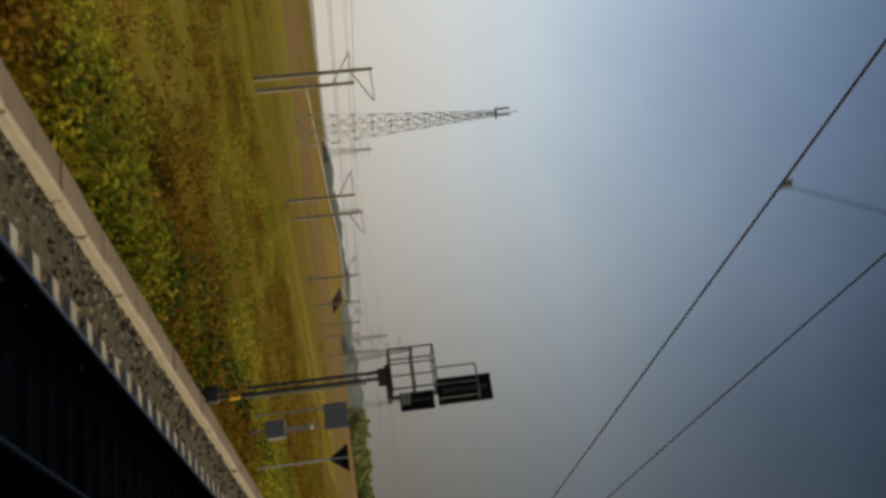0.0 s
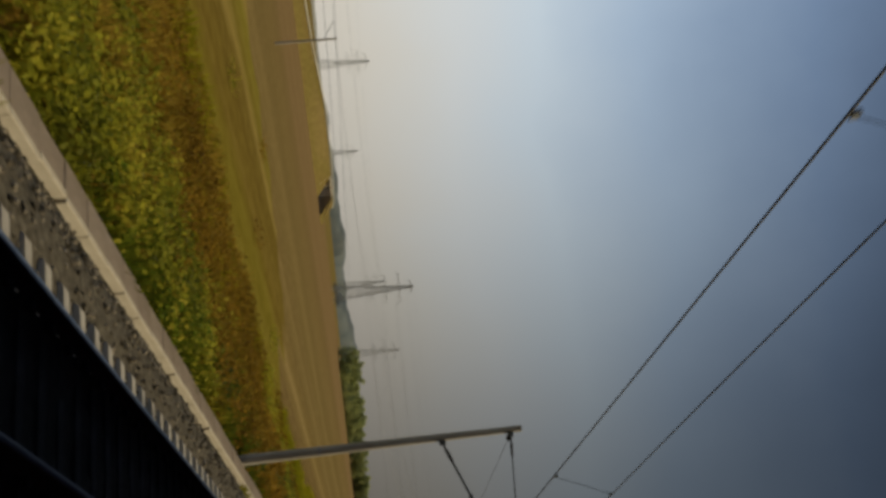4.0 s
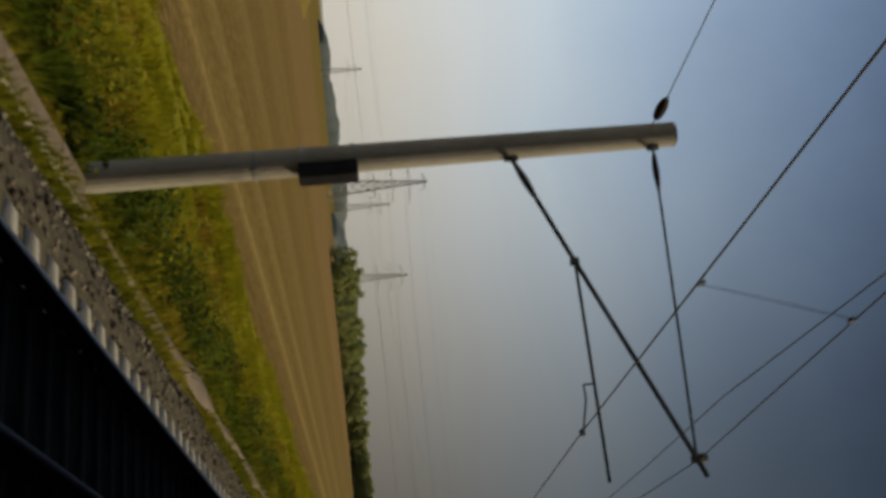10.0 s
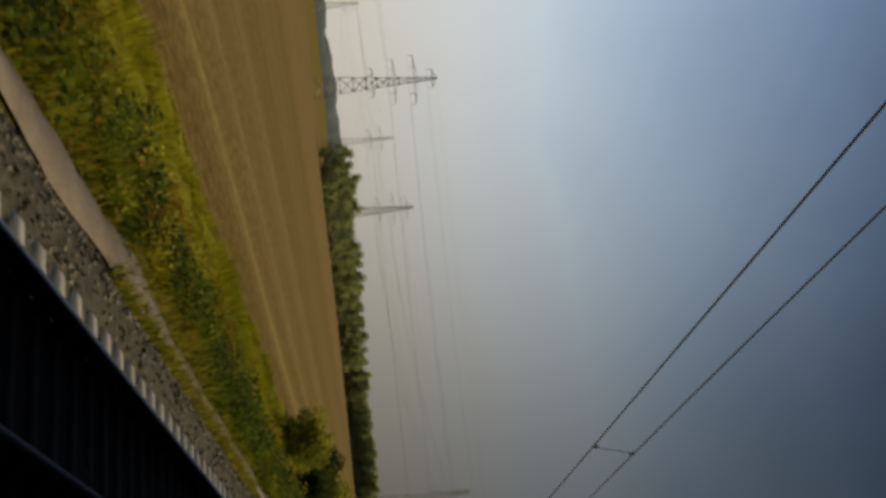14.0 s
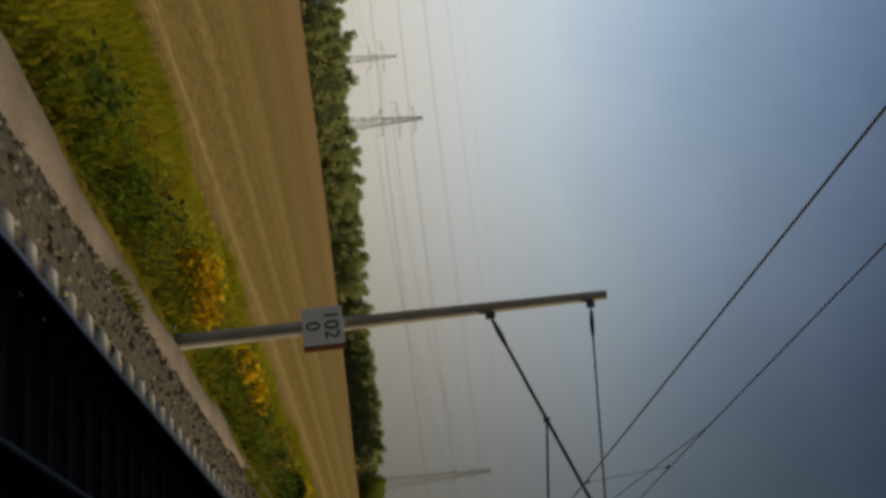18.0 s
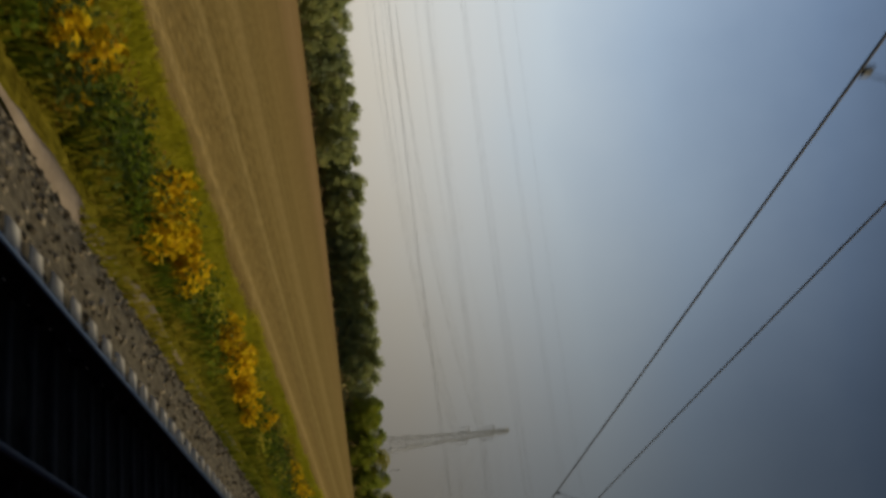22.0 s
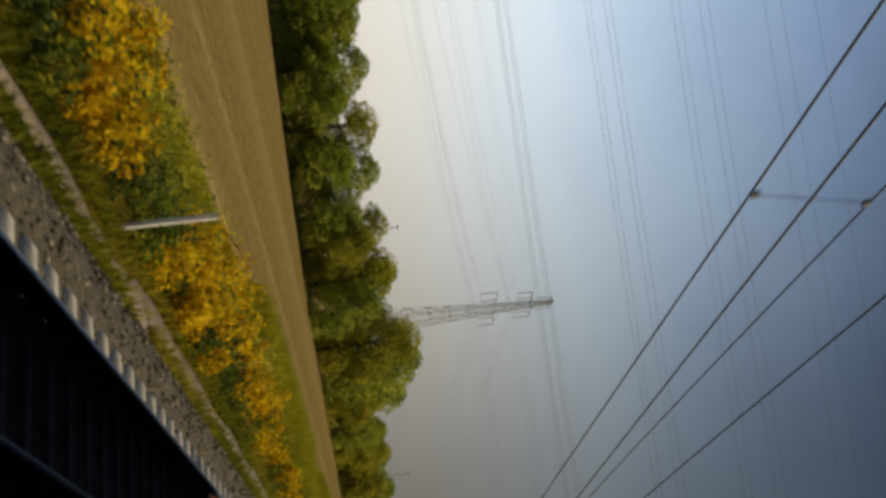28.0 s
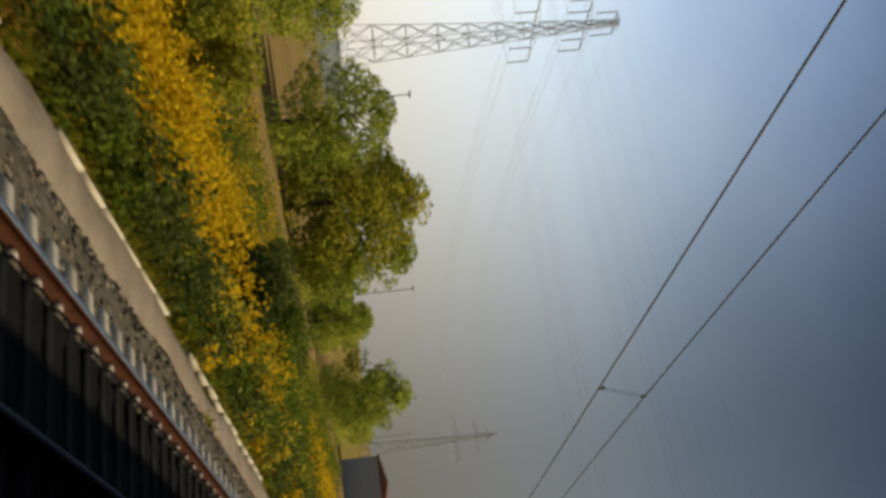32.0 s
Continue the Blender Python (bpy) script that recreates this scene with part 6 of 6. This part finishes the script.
def lawn(n, x0, x1, y0, y1, h):
    """Yellowish-green grass among the weeds where the verge widens."""
    x, y = rng.uniform(x0, x1, n), rng.uniform(y0, y1, n)
    keep = near_noise(x, y, 0.35) > -0.45
    x, y = x[keep], y[keep]
    n = len(x)
    a, w = rng.uniform(0, 6.28, n), 0.03
    hh = h * rng.uniform(0.5, 1.2, n)
    z = ground_z(y, x) + 0.02
    p = np.stack([np.stack([x - np.cos(a) * w, y - np.sin(a) * w, z], 1), np.stack([x + np.cos(a) * w, y + np.sin(a) * w, z], 1), np.stack([x + rng.normal(0, 0.12, n), y + rng.normal(0, 0.12, n), z + hh], 1)], 1).reshape(-1, 3)
    tagged(new("tall_verge_grass", array_mesh("tall_verge_grass", bent(p), np.arange(3 * n).reshape(-1, 3), M["lushblade"])), "yellowish-green tall grass among the weeds", "grass", kind="stuff")


lawn(52000, 762, 832, 7.6, 16.5, 0.9)
lawn(46000, 430, 476, 7.2, 13.2, 0.42)
lawn(22000, 304, 332, 6.9, 13.4, 0.32)

# ---------------------------------------------------------------- buildings and lamps
def shed(x, y, lx, ly, h, label, wall="render_wall", roofm="greybox", doors=2):
    z = land_z(x, y) - 0.1
    t = thing("farm_building", (x, y, z), label, "building")
    bm = bmesh.new()
    box(bm, (0, 0, 0), (lx, ly, h))
    part("wall", bm, M[wall], t)
    bm = bmesh.new()
    a = [bm.verts.new(p) for p in ((-0.5, -0.5, h), (-0.5, ly / 2, h + ly * 0.13), (-0.5, ly + 0.5, h))]
    b = [bm.verts.new(p) for p in ((lx + 0.5, -0.5, h), (lx + 0.5, ly / 2, h + ly * 0.13), (lx + 0.5, ly + 0.5, h))]
    bm.faces.new(a)
    bm.faces.new(b[::-1])
    for q in range(3):
        bm.faces.new((a[q], a[(q + 1) % 3], b[(q + 1) % 3], b[q]))
    part("roof", bm, M[roofm], t)
    for k in range(doors):
        s = lx * (k + 0.5) / doors
        bm = bmesh.new()
        box(bm, (s - lx * 0.18, -0.08, 0.1), (s + lx * 0.18, -0.004, h * 0.7))
        part("door", bm, M["greybox"], t)
    bm = bmesh.new()
    box(bm, (-0.06, ly * 0.25, 0.1), (-0.004, ly * 0.7, h * 0.72))
    part("door", bm, M["greybox"], t)


shed(955, 205, 16, 10, 7.0, "grey-blue hall among the trees", wall="greybox")
shed(1003, 8, 16, 8, 5.5, "grey shed with a red roof beyond the trees", wall="greybox", roofm="tiles")


def road_embankment():
    """A road climbing on a grassy bank across the far side of the field, with an underpass and a pale guard rail."""
    t = thing("road_embankment", (0, 0, 0), "grassy road embankment with a concrete underpass and pale guard rail", "embankment", kind="structure")
    near, far = 194.0, 202.0

    def road_z(x):
        return np.interp(x, [285, 355, 390, 425, 460, 480, 497, 507, 520], [-3.9, -1.1, 0.2, 2.3, 2.7, 2.6, 2.3, 1.9, -2.5])

    for x0, x1 in ((285.0, 478.0), (497.0, 522.0)):
        xs = np.arange(x0, x1 + 0.1, 1.0)
        z, base = road_z(xs), np.full(len(xs), float(ground_z(near)) - 0.6)
        h = z - base
        rough = rng.normal(0, 0.12, len(xs))
        rows = [(near - 1.5 * h, base), (near - 0.75 * h, base + h * 0.5 + rough), (near + 0 * h, z), (far + 0 * h, z), (far + 1.5 * h, base)]
        v = np.stack([np.stack([xs, y, q], 1) for y, q in rows], 1)
        k = len(rows)
        i, j = np.meshgrid(np.arange(len(xs) - 1), np.arange(k - 1), indexing="ij")
        f = np.stack([i * k + j, (i + 1) * k + j, (i + 1) * k + j + 1, i * k + j + 1], -1).reshape(-1, 4)
        part("bank", array_mesh("bank", v.reshape(-1, 3), f, M["meadow"]), None, t)
    for x in (477.6, 496.4):
        part("abutment", box(bmesh.new(), (x, near - 0.4, -4.6), (x + 1.0, near + 3.2, 1.6), 0.05), M["kerb"], t)
    part("pillar", box(bmesh.new(), (487.3, near - 0.2, -4.6), (487.9, near + 1.0, 1.6), 0.04), M["kerb"], t)
    part("deck", box(bmesh.new(), (477.0, near - 0.3, 1.6), (498.0, near + 3.2, 2.35), 0.05), M["kerb"], t)
    for x, dx in ((477.6, -7.5), (497.4, 5.0)):
        bm = bmesh.new()
        lo = [bm.verts.new(p) for p in ((x, near - 0.5, -4.6), (x, near - 0.1, -4.6), (x + dx, near - 7.5, -4.6), (x + dx, near - 7.9, -4.6))]
        hi = [bm.verts.new(p) for p in ((x, near - 0.5, 2.3), (x, near - 0.1, 2.3), (x + dx, near - 7.5, -2.6), (x + dx, near - 7.9, -2.6))]
        bm.faces.new(lo[::-1])
        bm.faces.new(hi)
        for q in range(4):
            bm.faces.new((lo[q], lo[(q + 1) % 4], hi[(q + 1) % 4], hi[q]))
        bmesh.ops.recalc_face_normals(bm, faces=bm.faces)
        part("wing_wall", bm, M["kerb"], t, "pale concrete wing wall")
    xs = np.arange(300.0, 511.0, 5.0)
    part("guard_rail", tube_mesh("guard_rail", [(x, near + 0.4, float(road_z(x)) + 0.62) for x in xs], 0.17, M["white"], 6), None, t, "pale steel guard rail")
    for x in xs:
        part("guard_post", box(bmesh.new(), (x - 0.06, near + 0.5, float(road_z(x)) - 0.3), (x + 0.06, near + 0.62, float(road_z(x)) + 0.7)), M["steel"], t)


road_embankment()


def street_lamp(x, y, top):
    z = land_z(x, y) - 0.1
    t = thing("street_lamp", (x, y, 0), "tall grey street lamp behind the trees", "street lamp", "street lamps along the road")
    bm = bmesh.new()
    rod(bm, (0, 0, z), (0, 0, top), 0.10, 0.06, 10)
    part("pole", bm, M["steel"], t)
    bm = bmesh.new()
    box(bm, (-0.35, -0.3, top), (0.35, 0.3, top + 0.16), 0.05)
    part("lamp_head", bm, M["greybox"], t)


for x, y, top in ((864.1, 63.8, 10.1), (912.1, 51.1, 9.8), (939.8, 42.2, 9.7), (978, 33.5, 9.9), (1017, 26.3, 10.4), (1060, 27, 10.2)):
    street_lamp(x, y, top)


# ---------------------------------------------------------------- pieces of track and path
# second mesh: painted shadow ends 11 cm nearer the train
sm, sm_less_shade = sleeper_mesh(), sleeper_mesh(0.63)
for k in range(300):
    s = part("sleeper", sm, None, track)
    s.matrix_basis = pose(-0.3 + 0.6 * k, line_y(-0.3 + 0.6 * k), 0, 0, 0, line_turn(0.6 * k))


def joined(name, me, xs, parent, at, label, jitter=0.0):
    v = np.empty(len(me.vertices) * 3, np.float32)
    me.vertices.foreach_get("co", v)
    v = v.reshape(-1, 3)
    polys = [tuple(p.vertices) for p in me.polygons]
    k = len(v)
    xs = np.asarray(xs, float)
    off = np.zeros((len(xs), 1, 3))
    off[:, 0, 0], off[:, 0, 1] = xs, line_y(xs)
    if jitter:
        off[:, 0, 2] = rng.normal(0, jitter, len(xs))
    a = np.radians(np.interp(xs, BEND_X, BEND_H))[:, None]
    vy = v[None, :, 1] + at[1] + (track_gap(xs)[:, None] if parent is track else 0)
    turned = np.stack([v[None, :, 0] * np.cos(a) - vy * np.sin(a), v[None, :, 0] * np.sin(a) + vy * np.cos(a), np.repeat(v[None, :, 2] + at[2], len(xs), 0)], -1)
    allv = (turned + off).reshape(-1, 3)
    q = np.array([p for p in polys if len(p) == 4], np.int32)
    mi = np.tile([p.material_index for p in me.polygons if len(p.vertices) == 4], len(xs))
    f = (q[None] + (np.arange(len(xs)) * k)[:, None, None]).reshape(-1, 4)
    ob = part(name, array_mesh(name, allv, f, list(me.materials), mi), None, parent)
    ob.matrix_basis = parent.matrix_world.inverted()
    return tagged(ob, label, kind="stuff")


joined("sleepers", sm, np.concatenate([np.arange(-44.7, -0.5, 0.6), np.arange(179.7, 742, 0.6)]), track, (0, TRACK_Y, 0), "row of concrete sleepers, train's shadow coloured in between the rails")
joined("sleepers", sm_less_shade, np.arange(742.5, 984, 0.6), track, (0, TRACK_Y, 0), "row of concrete sleepers")
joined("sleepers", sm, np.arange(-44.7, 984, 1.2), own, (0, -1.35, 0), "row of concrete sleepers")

SLAB_Y, KERB_Y, PATH_Z = 6.12, 5.84, -0.62
xs_path = np.arange(0.5, 261, 1.0)
for x in xs_path[:261]:
    s = part("slab", slab_me, None, path)
    s.matrix_basis = pose(x, SLAB_Y + line_y(x), PATH_Z + rng.normal(0, 0.006), 0, 0, line_turn(x))
    if x < 130 or near_noise(x, 1.0, 0.8) > -0.35:
        s = part("kerb", kerb_me, None, path)
        s.matrix_basis = pose(x, KERB_Y + line_y(x) + rng.normal(0, 0.012), PATH_Z - 0.012 * (x > 130) * rng.random(), rng.normal(0, 1.2), 0, line_turn(x) + rng.normal(0, 0.5))


# paved pad before the second pole, where the kerb steps back
for k in range(11):
    s = part("slab", slab_me, None, path)
    s.matrix_basis = pose(46.5 + k, SLAB_Y + 0.47 + line_y(46.5 + k), PATH_Z - 0.004 + rng.normal(0, 0.006))
for k, (x, y, turn) in enumerate(((59.4, 6.0, 38), (60.2, 6.45, 32), (61.2, 6.66, 4), (62.2, 6.68, 0), (63.2, 6.69, 0), (64.1, 6.5, -35))):
    s = part("kerb", kerb_me, None, path)
    s.matrix_basis = pose(x, y + line_y(x), PATH_Z + 0.02, 0, 0, turn)


def sandy_strip():
    """Where the slabs end the path goes on as a narrow worn strip with ragged, overgrown edges."""
    xs = np.arange(261.0, 925.0, 0.35)
    mid = 6.12 - np.interp(xs, [760, 790], [0, 0.08]) + np.interp(xs, [268, 282, 292, 310], [0, 0.42, 0.42, 0]) - np.interp(xs, [405, 430, 590, 610], [0, 0.22, 0.22, 0]) + 0.07 * np.sin(xs * 0.33) + 0.05 * np.sin(xs * 0.91 + 1)
    half = np.interp(xs, [261, 275, 300, 322, 332, 352, 380, 395, 412, 426, 438, 470, 480, 500, 530, 560, 590, 606, 640, 660, 680, 700, 730, 752, 776, 925], [0.14, 0.18, 0.05, 0.08, 0.36, 0.34, 0.22, 0.2, 0.2, 0.24, 0.42, 0.4, 0.24, 0.3, 0.4, 0.16, 0.1, 0.12, 0.12, 0.1, 0.22, 0.2, 0.17, 0.24, 0.36, 0.37]) + 0.09 * np.sin(xs * 0.52) + 0.07 * np.sin(xs * 1.37 + 2) + rng.normal(0, 0.015, len(xs))
    half = np.maximum(half, 0.004)
    rows = []
    for f, z in ((-1.0, -0.05), (-0.8, 0.0), (0.0, 0.012), (0.8, 0.0), (1.0, -0.06)):
        rows.append(np.stack([xs, mid + half * f, np.full_like(xs, -0.66 + z) + rng.normal(0, 0.006, len(xs))], 1))
    v = np.stack(rows, 1)
    k = v.shape[1]
    i, j = np.meshgrid(np.arange(len(xs) - 1), np.arange(k - 1), indexing="ij")
    f = np.stack([i * k + j, (i + 1) * k + j, (i + 1) * k + j + 1, i * k + j + 1], -1).reshape(-1, 4)
    part("sandy_strip", array_mesh("sandy_strip", bent(v).reshape(-1, 3), f, M["sand"]), None, path, "narrow worn sandy strip")


sandy_strip()


# pale broken edging along the far side of the worn path near the end
edge_bm = bmesh.new()
box(edge_bm, (-0.49, -0.018, -0.12), (0.49, 0.018, 0.02))
edge_me = finish("edging", edge_bm, M["kerb"])
edge_x = np.array([q for q in np.arange(812, 925, 1.0) if near_noise(q, 0.0, 0.9) > -0.45])
joined("edging", edge_me, edge_x, path, (0, 6.43, -0.64), "pale broken concrete edging", 0.012)

# kerb stones that show again among the grass before the second signal
kerb_x = np.array([q for q in np.arange(612, 652, 1.0) if near_noise(q, 2.0, 0.7) > -0.55])
joined("kerb", kerb_me, kerb_x, path, (0, 6.02, -0.60), "pale concrete kerb stones among grass", 0.012)
